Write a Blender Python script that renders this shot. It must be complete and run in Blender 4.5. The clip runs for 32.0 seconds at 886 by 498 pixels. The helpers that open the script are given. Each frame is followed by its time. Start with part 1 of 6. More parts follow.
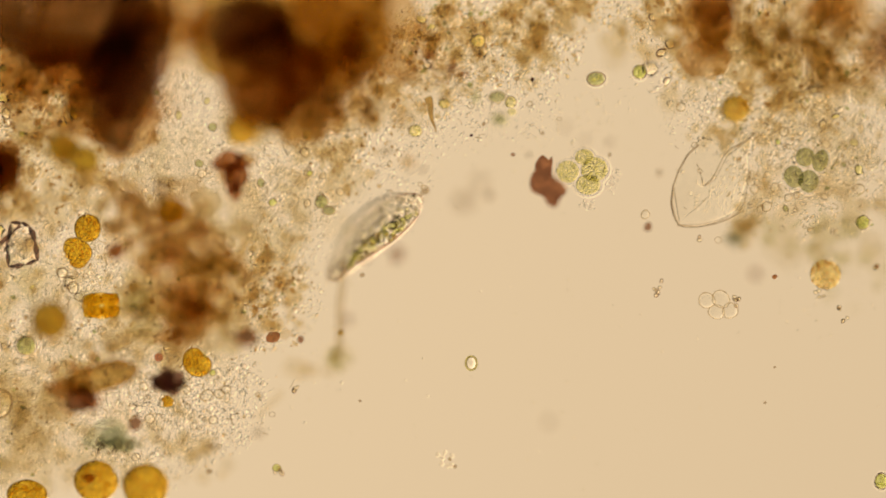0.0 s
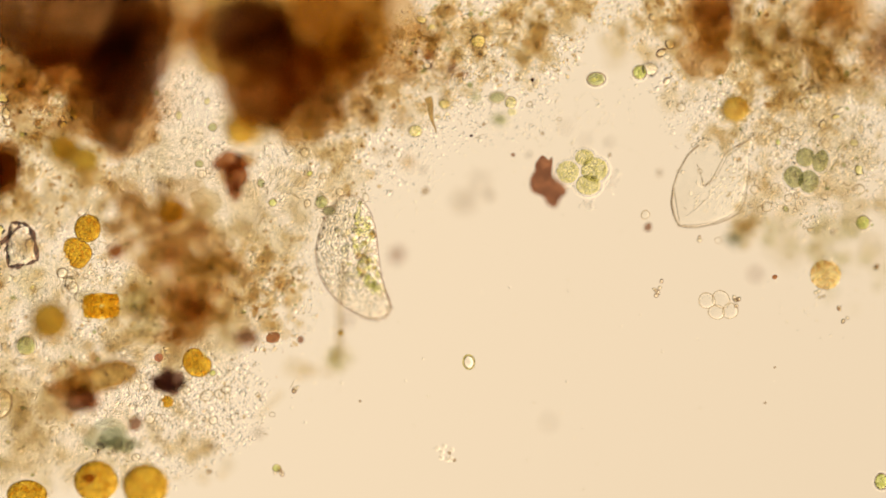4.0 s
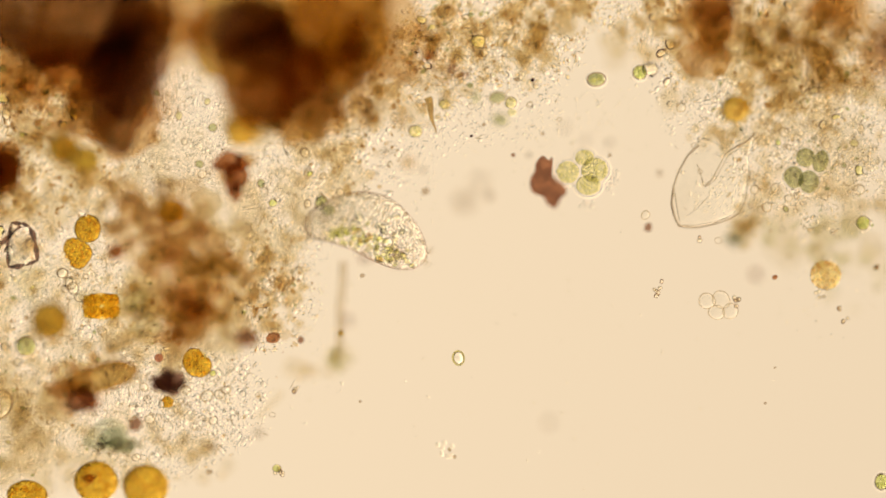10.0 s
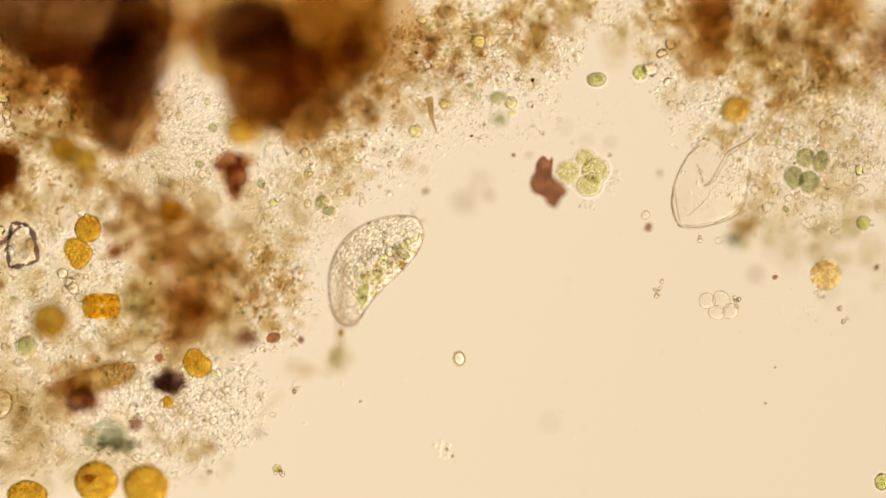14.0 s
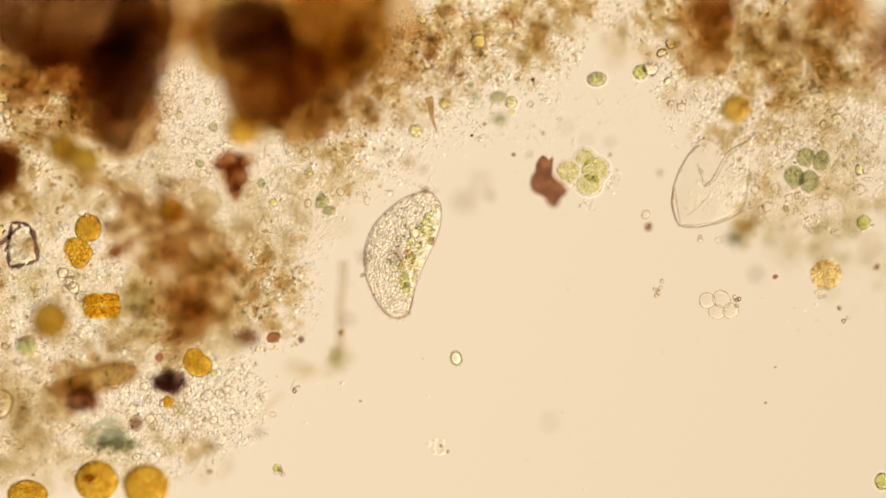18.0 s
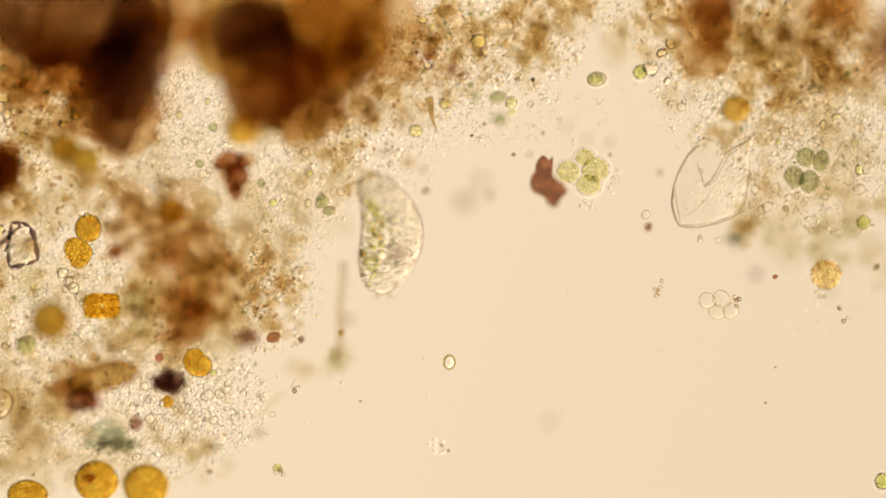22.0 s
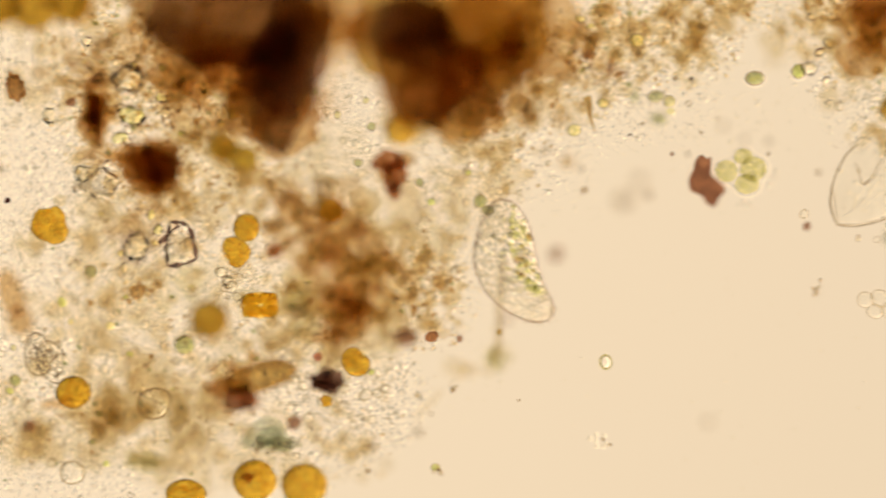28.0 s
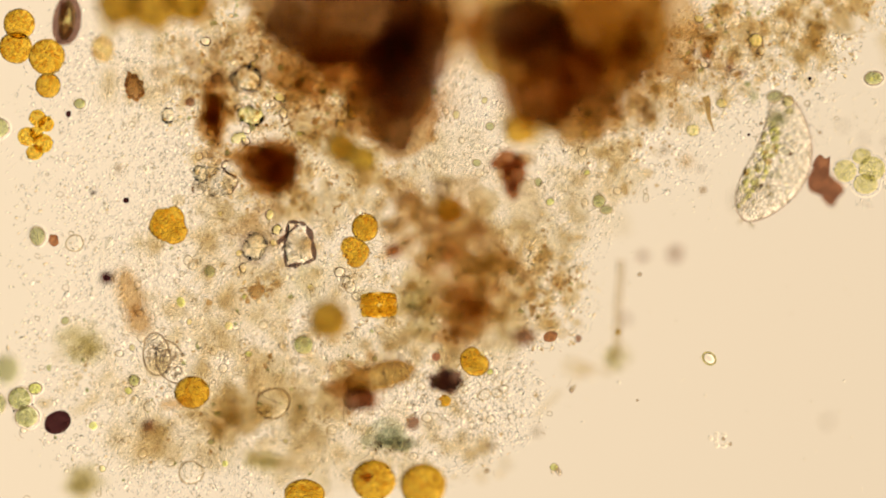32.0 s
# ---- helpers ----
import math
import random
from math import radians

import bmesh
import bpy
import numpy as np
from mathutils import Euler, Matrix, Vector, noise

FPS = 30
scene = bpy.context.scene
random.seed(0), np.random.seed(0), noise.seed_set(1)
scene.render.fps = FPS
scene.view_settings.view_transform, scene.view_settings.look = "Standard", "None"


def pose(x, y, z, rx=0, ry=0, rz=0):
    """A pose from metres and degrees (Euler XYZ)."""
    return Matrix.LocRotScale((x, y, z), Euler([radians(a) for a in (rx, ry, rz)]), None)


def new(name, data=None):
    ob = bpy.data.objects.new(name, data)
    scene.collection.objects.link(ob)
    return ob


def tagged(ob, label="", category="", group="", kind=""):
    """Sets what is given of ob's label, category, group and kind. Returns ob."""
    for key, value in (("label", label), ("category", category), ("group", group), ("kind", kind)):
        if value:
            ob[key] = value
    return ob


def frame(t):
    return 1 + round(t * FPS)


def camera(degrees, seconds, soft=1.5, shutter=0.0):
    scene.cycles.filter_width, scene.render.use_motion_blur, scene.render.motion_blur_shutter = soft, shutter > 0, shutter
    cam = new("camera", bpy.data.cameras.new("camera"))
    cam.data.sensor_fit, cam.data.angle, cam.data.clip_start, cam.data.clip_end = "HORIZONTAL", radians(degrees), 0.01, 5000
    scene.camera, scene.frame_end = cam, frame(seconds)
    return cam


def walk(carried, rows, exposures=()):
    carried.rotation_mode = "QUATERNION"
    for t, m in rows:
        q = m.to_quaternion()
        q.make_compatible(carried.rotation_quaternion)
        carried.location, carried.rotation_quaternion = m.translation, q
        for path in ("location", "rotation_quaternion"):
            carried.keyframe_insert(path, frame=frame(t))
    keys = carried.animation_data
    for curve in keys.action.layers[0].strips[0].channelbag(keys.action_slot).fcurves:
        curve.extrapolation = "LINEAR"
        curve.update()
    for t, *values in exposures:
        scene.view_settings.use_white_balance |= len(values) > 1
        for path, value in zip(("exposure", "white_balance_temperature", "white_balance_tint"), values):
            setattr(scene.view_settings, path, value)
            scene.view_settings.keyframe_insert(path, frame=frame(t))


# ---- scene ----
import functools

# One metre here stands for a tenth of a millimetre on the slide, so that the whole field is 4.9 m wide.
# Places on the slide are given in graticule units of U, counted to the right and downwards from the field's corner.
U = 1.0 / 320.0
FOCUS = 0.12          # height of the plane in focus above the glass
REACH = 140.32        # working distance

cam = camera(2.00061, 32.0, soft=1.9, shutter=0.65)
cam.data.dof.use_dof = True
cam.data.dof.focus_distance = REACH
cam.data.dof.aperture_fstop = 0.035


def at(u, v, z=FOCUS):
    """The place of graticule point (u, v) at height z."""
    k = 1.0 - (z - FOCUS) / REACH
    return Vector(((u - 784.0) * U * k, (441.0 - v) * U * k, z))


# The stage is driven sideways late on: time, shift to the right, shift downwards, in graticule units.
STAGE = [(0.0, 0, 0), (13.0, 0.5, 1), (20.0, 1, 0), (26.5, 0.5, 1), (26.8, 1.5, 0.6), (27.0, 6, 0.3), (27.2, 36, 0), (27.5, 124, -0.3),
         (28.0, 281, -1), (28.3, 365, -1.2), (28.5, 414, -1.8), (28.75, 453, -2.5), (29.0, 477, -3.3), (29.5, 501.5, -5), (30.0, 525, -4.6),
         (30.5, 520, -3), (31.0, 517, -1.6), (31.5, 505, -1.6), (32.0, 491, -1.2)]
walk(cam, [(t, pose(-du * U, dv * U, FOCUS + REACH)) for t, du, dv in STAGE],
     exposures=[(0.0, -0.31, 7300, 10), (0.4, -0.2, 7150, 10), (0.9, 0.06, 6450, 10), (1.5, 0.05, 6450, 10), (2.5, 0.01, 6500, 10), (32.0, 0.01, 6500, 10)])

# ---- light: the lamp's condenser below the slide, and the dim room ----
scene.cycles.max_bounces = 48
scene.cycles.transmission_bounces = 48
scene.cycles.transparent_max_bounces = 64
world = bpy.data.worlds.new("dim_room")
scene.world = world
world.use_nodes = True
world.node_tree.nodes["Background"].inputs[0].default_value = (0.55, 0.42, 0.30, 1)
world.node_tree.nodes["Background"].inputs[1].default_value = 0.16


# ---- materials ----
class Nodes:
    def __init__(self, name):
        self.m = bpy.data.materials.new(name)
        self.m.use_nodes = True
        self.t = self.m.node_tree
        self.t.nodes.clear()
        self.out = self.t.nodes.new("ShaderNodeOutputMaterial")

    def add(self, kind, **values):
        n = self.t.nodes.new(kind)
        for key, value in values.items():
            n.inputs[key].default_value = value
        return n

    def link(self, a, b):
        self.t.links.new(a, b)


def rgba(c):
    return (*c, 1.0)


def coords(n, scale):
    tc = n.add("ShaderNodeTexCoord")
    mp = n.add("ShaderNodeMapping")
    mp.inputs["Scale"].default_value = scale if isinstance(scale, tuple) else (scale,) * 3
    n.link(tc.outputs["Object"], mp.inputs["Vector"])
    return mp.outputs["Vector"]


def ramp(n, source, stops):
    r = n.add("ShaderNodeValToRGB")
    e = r.color_ramp.elements
    while len(e) < len(stops):
        e.new(0.5)
    for k, (pos, col) in enumerate(stops):
        e[k].position, e[k].color = pos, rgba(col)
    n.link(source, r.inputs["Fac"])
    return r.outputs["Color"]


def living(name, dark, light, ior=1.06, grain=40.0, relief=0.3, coarse=6.0, spread=(0.35, 0.62), rough=0.0, cells=False, island=0.0, stretch=(1, 1, 1)):
    """A clear or stained cell that bends the light: fine granules over a coarser mottling."""
    n = Nodes(name)
    fine = n.add("ShaderNodeTexVoronoi" if cells else "ShaderNodeTexNoise", Scale=1.0)
    if not cells:
        fine.inputs["Detail"].default_value = 3.0
    n.link(coords(n, tuple(grain * s for s in stretch)), fine.inputs["Vector"])
    broad = n.add("ShaderNodeTexNoise", Scale=1.0, Detail=2.0)
    n.link(coords(n, coarse), broad.inputs["Vector"])
    fac = fine.outputs["Distance"] if cells else fine.outputs["Fac"]
    mix = n.add("ShaderNodeMath")
    mix.operation = "MULTIPLY_ADD"
    mix.inputs[1].default_value = 0.55
    n.link(fac, mix.inputs[0])
    half = n.add("ShaderNodeMath")
    half.operation = "MULTIPLY"
    half.inputs[1].default_value = 0.45
    n.link(broad.outputs["Fac"], half.inputs[0])
    n.link(half.outputs[0], mix.inputs[2])
    source = mix.outputs[0]
    if island:
        geo = n.add("ShaderNodeNewGeometry")
        vary = n.add("ShaderNodeMath")
        vary.operation = "MULTIPLY_ADD"
        vary.inputs[1].default_value = island
        n.link(geo.outputs["Random Per Island"], vary.inputs[0])
        n.link(source, vary.inputs[2])
        less = n.add("ShaderNodeMath")
        less.operation = "SUBTRACT"
        less.inputs[1].default_value = island / 2
        n.link(vary.outputs[0], less.inputs[0])
        source = less.outputs[0]
    col = ramp(n, source, [(spread[0], dark), (spread[1], light)])
    bump = n.add("ShaderNodeBump", Strength=relief, Distance=0.4 / grain)
    n.link(fac, bump.inputs["Height"])
    bend = n.add("ShaderNodeBsdfRefraction", Roughness=rough, IOR=ior)
    n.link(col, bend.inputs["Color"])
    n.link(bump.outputs["Normal"], bend.inputs["Normal"])
    n.link(bend.outputs[0], n.out.inputs["Surface"])
    return n.m


def stained(name, dark, light, scale=5.0, spread=(0.3, 0.7), solid=0.0, earth=(0.12, 0.06, 0.02), island=0.0):
    """Rotted plant matter that lets a part of the light straight through, the more opaque the more solid."""
    n = Nodes(name)
    tex = n.add("ShaderNodeTexNoise", Scale=1.0, Detail=5.0, Roughness=0.6)
    n.link(coords(n, scale), tex.inputs["Vector"])
    source = tex.outputs["Fac"]
    if island:
        geo = n.add("ShaderNodeNewGeometry")
        vary = n.add("ShaderNodeMix")
        vary.inputs["Factor"].default_value = island
        n.link(source, vary.inputs["A"])
        n.link(geo.outputs["Random Per Island"], vary.inputs["B"])
        source = vary.outputs["Result"]
    col = ramp(n, source, [(spread[0], dark), (spread[1], light)])
    thin = n.add("ShaderNodeBsdfTransparent")
    n.link(col, thin.inputs["Color"])
    body = n.add("ShaderNodeBsdfDiffuse", Color=rgba(earth), Roughness=0.8)
    mix = n.add("ShaderNodeMixShader", Fac=solid)
    n.link(thin.outputs[0], mix.inputs[1])
    n.link(body.outputs[0], mix.inputs[2])
    n.link(mix.outputs[0], n.out.inputs["Surface"])
    return n.m


def glass_mat(name, colour, ior):
    n = Nodes(name)
    bend = n.add("ShaderNodeBsdfRefraction", Roughness=0.0, IOR=ior, Color=rgba(colour))
    n.link(bend.outputs[0], n.out.inputs["Surface"])
    return n.m


def lamp_mat():
    """A frosted condenser; its brighter annulus is added for glints, its lean for an uneven field."""
    n = Nodes("frosted_lamp")
    tc = n.add("ShaderNodeTexCoord")
    ln = n.add("ShaderNodeVectorMath")
    ln.operation = "LENGTH"
    n.link(tc.outputs["Object"], ln.inputs[0])
    part_out = n.add("ShaderNodeMath")
    part_out.operation = "DIVIDE"
    part_out.inputs[1].default_value = LAMP_RADIUS
    n.link(ln.outputs["Value"], part_out.inputs[0])
    glow = ramp(n, part_out.outputs[0], [(p / LAMP_RADIUS, (g, g, g)) for p, g in LAMP_RINGS])
    lean = n.add("ShaderNodeVectorMath")
    lean.operation = "DOT_PRODUCT"
    lean.inputs[1].default_value = LAMP_LEAN
    n.link(tc.outputs["Object"], lean.inputs[0])
    one = n.add("ShaderNodeMath")
    one.operation = "ADD"
    one.use_clamp = False
    one.inputs[1].default_value = 1.0
    n.link(lean.outputs["Value"], one.inputs[0])
    low = n.add("ShaderNodeMath")
    low.operation = "MAXIMUM"
    low.inputs[1].default_value = 0.02
    n.link(one.outputs[0], low.inputs[0])
    st = n.add("ShaderNodeMath")
    st.operation = "MULTIPLY"
    n.link(glow, st.inputs[0])
    n.link(low.outputs[0], st.inputs[1])
    power = n.add("ShaderNodeMath")
    power.operation = "MULTIPLY"
    power.inputs[1].default_value = LAMP_POWER
    n.link(st.outputs[0], power.inputs[0])
    em = n.add("ShaderNodeEmission", Color=(1.0, 0.785, 0.54, 1))
    n.link(power.outputs[0], em.inputs["Strength"])
    n.link(em.outputs[0], n.out.inputs["Surface"])
    return n.m


# radius in metres and share of the brightest ring, which is added so bent light glints
LAMP_RADIUS, LAMP_DEPTH, LAMP_POWER, LAMP_LEAN = 93.0, -150.0, 1.505, (-0.008, 0.004, 0.0)
LAMP_RINGS = [(0.0, 0.61), (19.5, 0.61), (26.0, 0.92), (46.0, 1.0), (64.0, 0.72), (80.0, 0.40), (93.0, 0.20)]

M_SLIDE = glass_mat("slide_glass", (0.995, 0.995, 0.985), 1.5)
M_AMBER = living("amber_granular", (0.68, 0.535, 0.18), (0.86, 0.725, 0.32), 1.04, 46, 0.2, 9, (0.22, 0.52), cells=True)
M_CYST = living("olive_gold_granular", (0.78, 0.65, 0.32), (0.94, 0.84, 0.52), 1.05, 40, 0.2, 9, (0.22, 0.55), cells=True)
M_AMBER_SOFT = living("amber_smooth", (0.70, 0.55, 0.20), (0.90, 0.76, 0.36), 1.04, 20, 0.2, 7)
M_AMBER_PALE = living("amber_pale", (0.86, 0.75, 0.52), (0.98, 0.92, 0.74), 1.04, 40, 0.2, 9, (0.25, 0.5), cells=True)
M_OLIVE = living("olive_cell", (0.60, 0.50, 0.16), (0.80, 0.70, 0.35), 1.05, 25, 0.3, 8)
M_GREEN = living("pale_green_cell", (0.77, 0.765, 0.60), (0.92, 0.915, 0.76), 1.03, 60, 0.3, 10, (0.24, 0.48), cells=True)
M_GREYGREEN = living("grey_green_cell", (0.57, 0.59, 0.49), (0.77, 0.785, 0.66), 1.026, 45, 0.5, 9, (0.3, 0.55))
M_BRIGHT = living("bright_green_cell", (0.74, 0.82, 0.42), (0.96, 0.98, 0.78), 1.05, 40, 0.3, 14)
M_LEMON = living("lemon_droplet", (0.98, 0.96, 0.72), (1.0, 0.995, 0.86), 1.09, 30, 0.1, 10)
M_CLEAR = living("clear_sheath", (0.965, 0.96, 0.94), (1, 1, 0.99), 1.05, 20, 0.12, 6)
M_CLEAR_HARD = living("clear_wall", (0.95, 0.94, 0.90), (0.99, 0.985, 0.97), 1.09, 30, 0.3, 6)
M_LITTER = living("clear_grain", (0.92, 0.90, 0.87), (1.0, 0.998, 0.992), 1.15, 30, 0.1, 3, (0.25, 0.55), island=0.5)
M_TAN = living("tan_grain", (0.945, 0.905, 0.82), (1.0, 0.99, 0.955), 1.17, 30, 0.1, 3, (0.25, 0.6), island=0.6)
M_BROWN_GRAIN = living("brown_grain", (0.94, 0.885, 0.75), (1.0, 0.985, 0.93), 1.18, 28, 0.1, 3, (0.25, 0.65), island=0.7)
M_CRYSTAL = living("mineral_splinter", (0.90, 0.89, 0.88), (0.99, 0.99, 0.98), 1.16, 14, 0.5, 4)
M_FLOC = stained("brown_floc", (0.85, 0.79, 0.685), (0.975, 0.95, 0.905), 6, (0.25, 0.7), island=0.5)
M_CRUMB = stained("brown_crumb", (0.79, 0.68, 0.50), (0.98, 0.945, 0.86), 8, (0.25, 0.75), island=0.8)
M_FLOC_GOLD = stained("golden_floc", (0.855, 0.787, 0.63), (0.975, 0.95, 0.89), 6, (0.25, 0.7), island=0.5)
M_FLOC_RUSSET = stained("russet_floc", (0.887, 0.81, 0.715), (0.975, 0.945, 0.905), 6, (0.25, 0.7), island=0.4)
M_FLOC_PALE = stained("tan_floc", (0.897, 0.862, 0.768), (0.985, 0.97, 0.935), 6, (0.25, 0.7), island=0.5)
M_FLOC_OLIVE = stained("olive_floc", (0.895, 0.885, 0.805), (0.985, 0.98, 0.955), 6, (0.25, 0.7), island=0.5)
M_FLOC_GREY = stained("grey_green_floc", (0.78, 0.785, 0.735), (0.955, 0.957, 0.93), 8, (0.25, 0.7), island=0.5)
M_HUMUS = stained("dark_humus", (0.65, 0.58, 0.55), (0.785, 0.705, 0.65), 2.2, (0.3, 0.7), solid=0.02, earth=(0.05, 0.04, 0.03))
M_HUMUS_RED = stained("russet_humus", (0.61, 0.47, 0.315), (0.80, 0.66, 0.48), 2.5, (0.3, 0.7), solid=0.01)
M_HUMUS_TAN = stained("ochre_humus", (0.76, 0.63, 0.45), (0.91, 0.83, 0.68), 5, (0.3, 0.7))
M_HUMUS_OCHRE = stained("golden_humus", (0.66, 0.53, 0.27), (0.84, 0.73, 0.48), 3, (0.3, 0.7))
M_RUST = stained("rust_brown", (0.50, 0.29, 0.18), (0.86, 0.67, 0.50), 18, (0.40, 0.62), solid=0.02)
M_MAROON = stained("maroon_plate", (0.44, 0.29, 0.23), (0.72, 0.51, 0.39), 14, (0.36, 0.64), solid=0.04, earth=(0.16, 0.06, 0.04))
M_BLACK = stained("near_black", (0.18, 0.09, 0.11), (0.36, 0.23, 0.24), 10, (0.3, 0.7), solid=0.02, earth=(0.03, 0.01, 0.015))
M_PLUM = stained("plum_grey", (0.50, 0.37, 0.31), (0.74, 0.61, 0.53), 8, (0.3, 0.7))
M_ROSE = stained("rose_red", (0.66, 0.42, 0.36), (0.88, 0.68, 0.60), 10)
M_SPECK = stained("grey_speck", (0.66, 0.60, 0.53), (0.86, 0.82, 0.76), 12)
M_CYTO = living("cytoplasm", (0.985, 0.98, 0.96), (1.0, 0.998, 0.992), 1.02, 46, 0.15, 9, (0.25, 0.55), cells=True)
M_PELLICLE = living("pellicle", (0.985, 0.98, 0.965), (1, 1, 0.993), 1.035, 22, 0.25, 5, stretch=(0.12, 1, 1))
M_FOOD_GREEN = living("food_green", (0.88, 0.905, 0.70), (0.985, 0.99, 0.90), 1.065, 40, 0.05, 6, island=0.6)
M_FOOD_RUST = living("food_rust", (0.92, 0.83, 0.69), (0.98, 0.92, 0.80), 1.06, 40, 0.3, 6)
M_BUBBLE = glass_mat("water_bubble", (1.0, 1.0, 0.985), 1.17)
M_DROP = living("clear_droplet", (0.97, 0.965, 0.90), (1, 1, 0.98), 1.13, 40, 0.05, 6)
M_CILIA = stained("cilia_hair", (0.92, 0.90, 0.86), (0.98, 0.97, 0.95), 20)
M_GRIT = living("amber_grit", (0.95, 0.83, 0.50), (1.0, 0.97, 0.76), 1.15, 40, 0.05, 6, (0.2, 0.6), island=0.8)
M_GRIT_PALE = living("amber_pale_grit", (0.86, 0.72, 0.47), (1.0, 0.985, 0.87), 1.14, 40, 0.05, 6, (0.2, 0.6), island=0.8)
M_GRIT_GREEN = living("green_grit", (0.90, 0.90, 0.74), (1.0, 1.0, 0.93), 1.17, 40, 0.05, 6, (0.2, 0.6), island=0.8)
M_GRIT_GREY = living("grey_green_grit", (0.86, 0.87, 0.77), (0.98, 0.98, 0.91), 1.14, 40, 0.05, 6, (0.2, 0.6), island=0.8)
M_AMBER_THIN = living("amber_sheath", (0.92, 0.79, 0.48), (0.98, 0.90, 0.64), 1.05, 30, 0.3, 8)
M_GOLD = living("gold_granular", (0.76, 0.605, 0.21), (0.92, 0.80, 0.38), 1.04, 46, 0.2, 9, (0.22, 0.52), cells=True)
M_GRANULE = living("ciliate_granule", (0.90, 0.87, 0.82), (1.0, 1.0, 0.985), 1.19, 40, 0.05, 6, (0.2, 0.6), island=0.8)
M_OLIVE_RIM = living("olive_rim", (0.74, 0.72, 0.46), (0.86, 0.84, 0.60), 1.04, 40, 0.2, 6)
M_HALO = glass_mat("bright_halo", (0.998, 0.997, 0.99), 1.11)
M_TUBE = stained("ochre_tube", (0.66, 0.55, 0.35), (0.86, 0.76, 0.52), 7, (0.3, 0.7))
M_FAN = stained("teal_grey_fan", (0.74, 0.77, 0.715), (0.90, 0.915, 0.87), 12)
M_GEM = living("bright_mineral", (0.97, 0.945, 0.86), (1.0, 0.995, 0.95), 1.16, 12, 0.3, 5)
M_SPLINTER = living("rosy_splinter", (0.93, 0.87, 0.80), (1.0, 0.985, 0.95), 1.07, 12, 0.3, 5)
M_GEM_GREEN = living("yellow_green_mineral", (0.88, 0.89, 0.62), (1.0, 1.0, 0.86), 1.13, 12, 0.3, 5)
M_HAZE = stained("thin_haze", (0.933, 0.917, 0.865), (0.98, 0.97, 0.945), 5, (0.3, 0.7), island=0.4)
M_FLAKE = stained("plum_black", (0.42, 0.32, 0.31), (0.70, 0.57, 0.52), 14, (0.3, 0.7), solid=0.05, earth=(0.04, 0.03, 0.03))
M_HUMUS_PALE = stained("pale_ochre_humus", (0.82, 0.70, 0.53), (0.93, 0.86, 0.74), 6, (0.3, 0.7))
M_EDGE = stained("plum_edge", (0.40, 0.31, 0.30), (0.70, 0.60, 0.56), 18, (0.3, 0.7))
M_AMBER_DIM = living("amber_dim", (0.54, 0.42, 0.13), (0.78, 0.64, 0.28), 1.04, 24, 0.3, 7)
M_AMBER_RIM = stained("amber_rim", (0.66, 0.53, 0.30), (0.86, 0.76, 0.52), 14)
M_HUMUS_DIM = stained("olive_humus", (0.60, 0.505, 0.38), (0.77, 0.67, 0.52), 2.5, (0.3, 0.7), solid=0.01)
M_MINT = living("mint_cell", (0.56, 0.61, 0.46), (0.82, 0.845, 0.69), 1.03, 50, 0.6, 10, (0.3, 0.55))
M_RIM = stained("thin_grey_wall", (0.78, 0.73, 0.65), (0.91, 0.87, 0.80), 12)

# ---- builders ----
def base_sphere(level):
    bm = bmesh.new()
    bmesh.ops.create_icosphere(bm, subdivisions=level, radius=1.0)
    bm.verts.index_update()
    v = np.array([x.co[:] for x in bm.verts])
    f = np.array([[x.index for x in p.verts] for p in bm.faces])
    bm.free()
    return v, f


BALL = {k: base_sphere(k) for k in (1, 2, 3, 4)}
rng = np.random.default_rng(7)
CELLS = []            # middles and radii of the whole cells, which the litter does not overlie


def mesh_from(name, verts, faces, material, smooth=True):
    me = bpy.data.meshes.new(name)
    verts, faces = np.asarray(verts, dtype=np.float32), np.asarray(faces, dtype=np.int32)
    n, k = faces.shape
    me.vertices.add(len(verts))
    me.vertices.foreach_set("co", verts.ravel())
    me.loops.add(n * k)
    me.loops.foreach_set("vertex_index", faces.ravel())
    me.polygons.add(n)
    me.polygons.foreach_set("loop_start", np.arange(0, n * k, k, dtype=np.int32))
    me.update(calc_edges=True)
    me.polygons.foreach_set("use_smooth", [smooth] * n)
    me.materials.append(material)
    me.update()
    return me


def part(name, mesh, parent, label="", place=None, turn=0.0):
    ob = new(name, mesh)
    ob.parent = parent
    if place is not None:
        ob.location = place
    ob.rotation_euler = (0, 0, turn)
    return tagged(ob, label)


def thing(name, label, category, u, v, z, turn=0.0, group="", mesh=None, kind=""):
    ob = new(name, mesh)
    ob.location = at(u, v, z)
    ob.rotation_euler = (0, 0, radians(turn))
    return tagged(ob, label, category, group, kind)


def lump(name, material, rx, ry, rz, seed=0, rough=0.06, freq=1.6, level=3, spikes=0.0):
    """A rounded body of half-axes rx, ry, rz in graticule units, unevenly swollen."""
    v, f = BALL[level]
    out = v.copy()
    off = Vector((seed * 3.17, seed * 1.71, seed * 0.93))
    for i, p in enumerate(v):
        q = Vector(p)
        d = rough * noise.noise(q * freq + off) + 0.4 * rough * noise.noise(q * freq * 2.7 + off)
        if spikes:
            d += spikes * max(0.0, noise.noise(q * 3.6 + off)) ** 1.2
        out[i] = p * (1.0 + d)
    return mesh_from(name, out * np.array([rx, ry, rz]) * U, f, material)


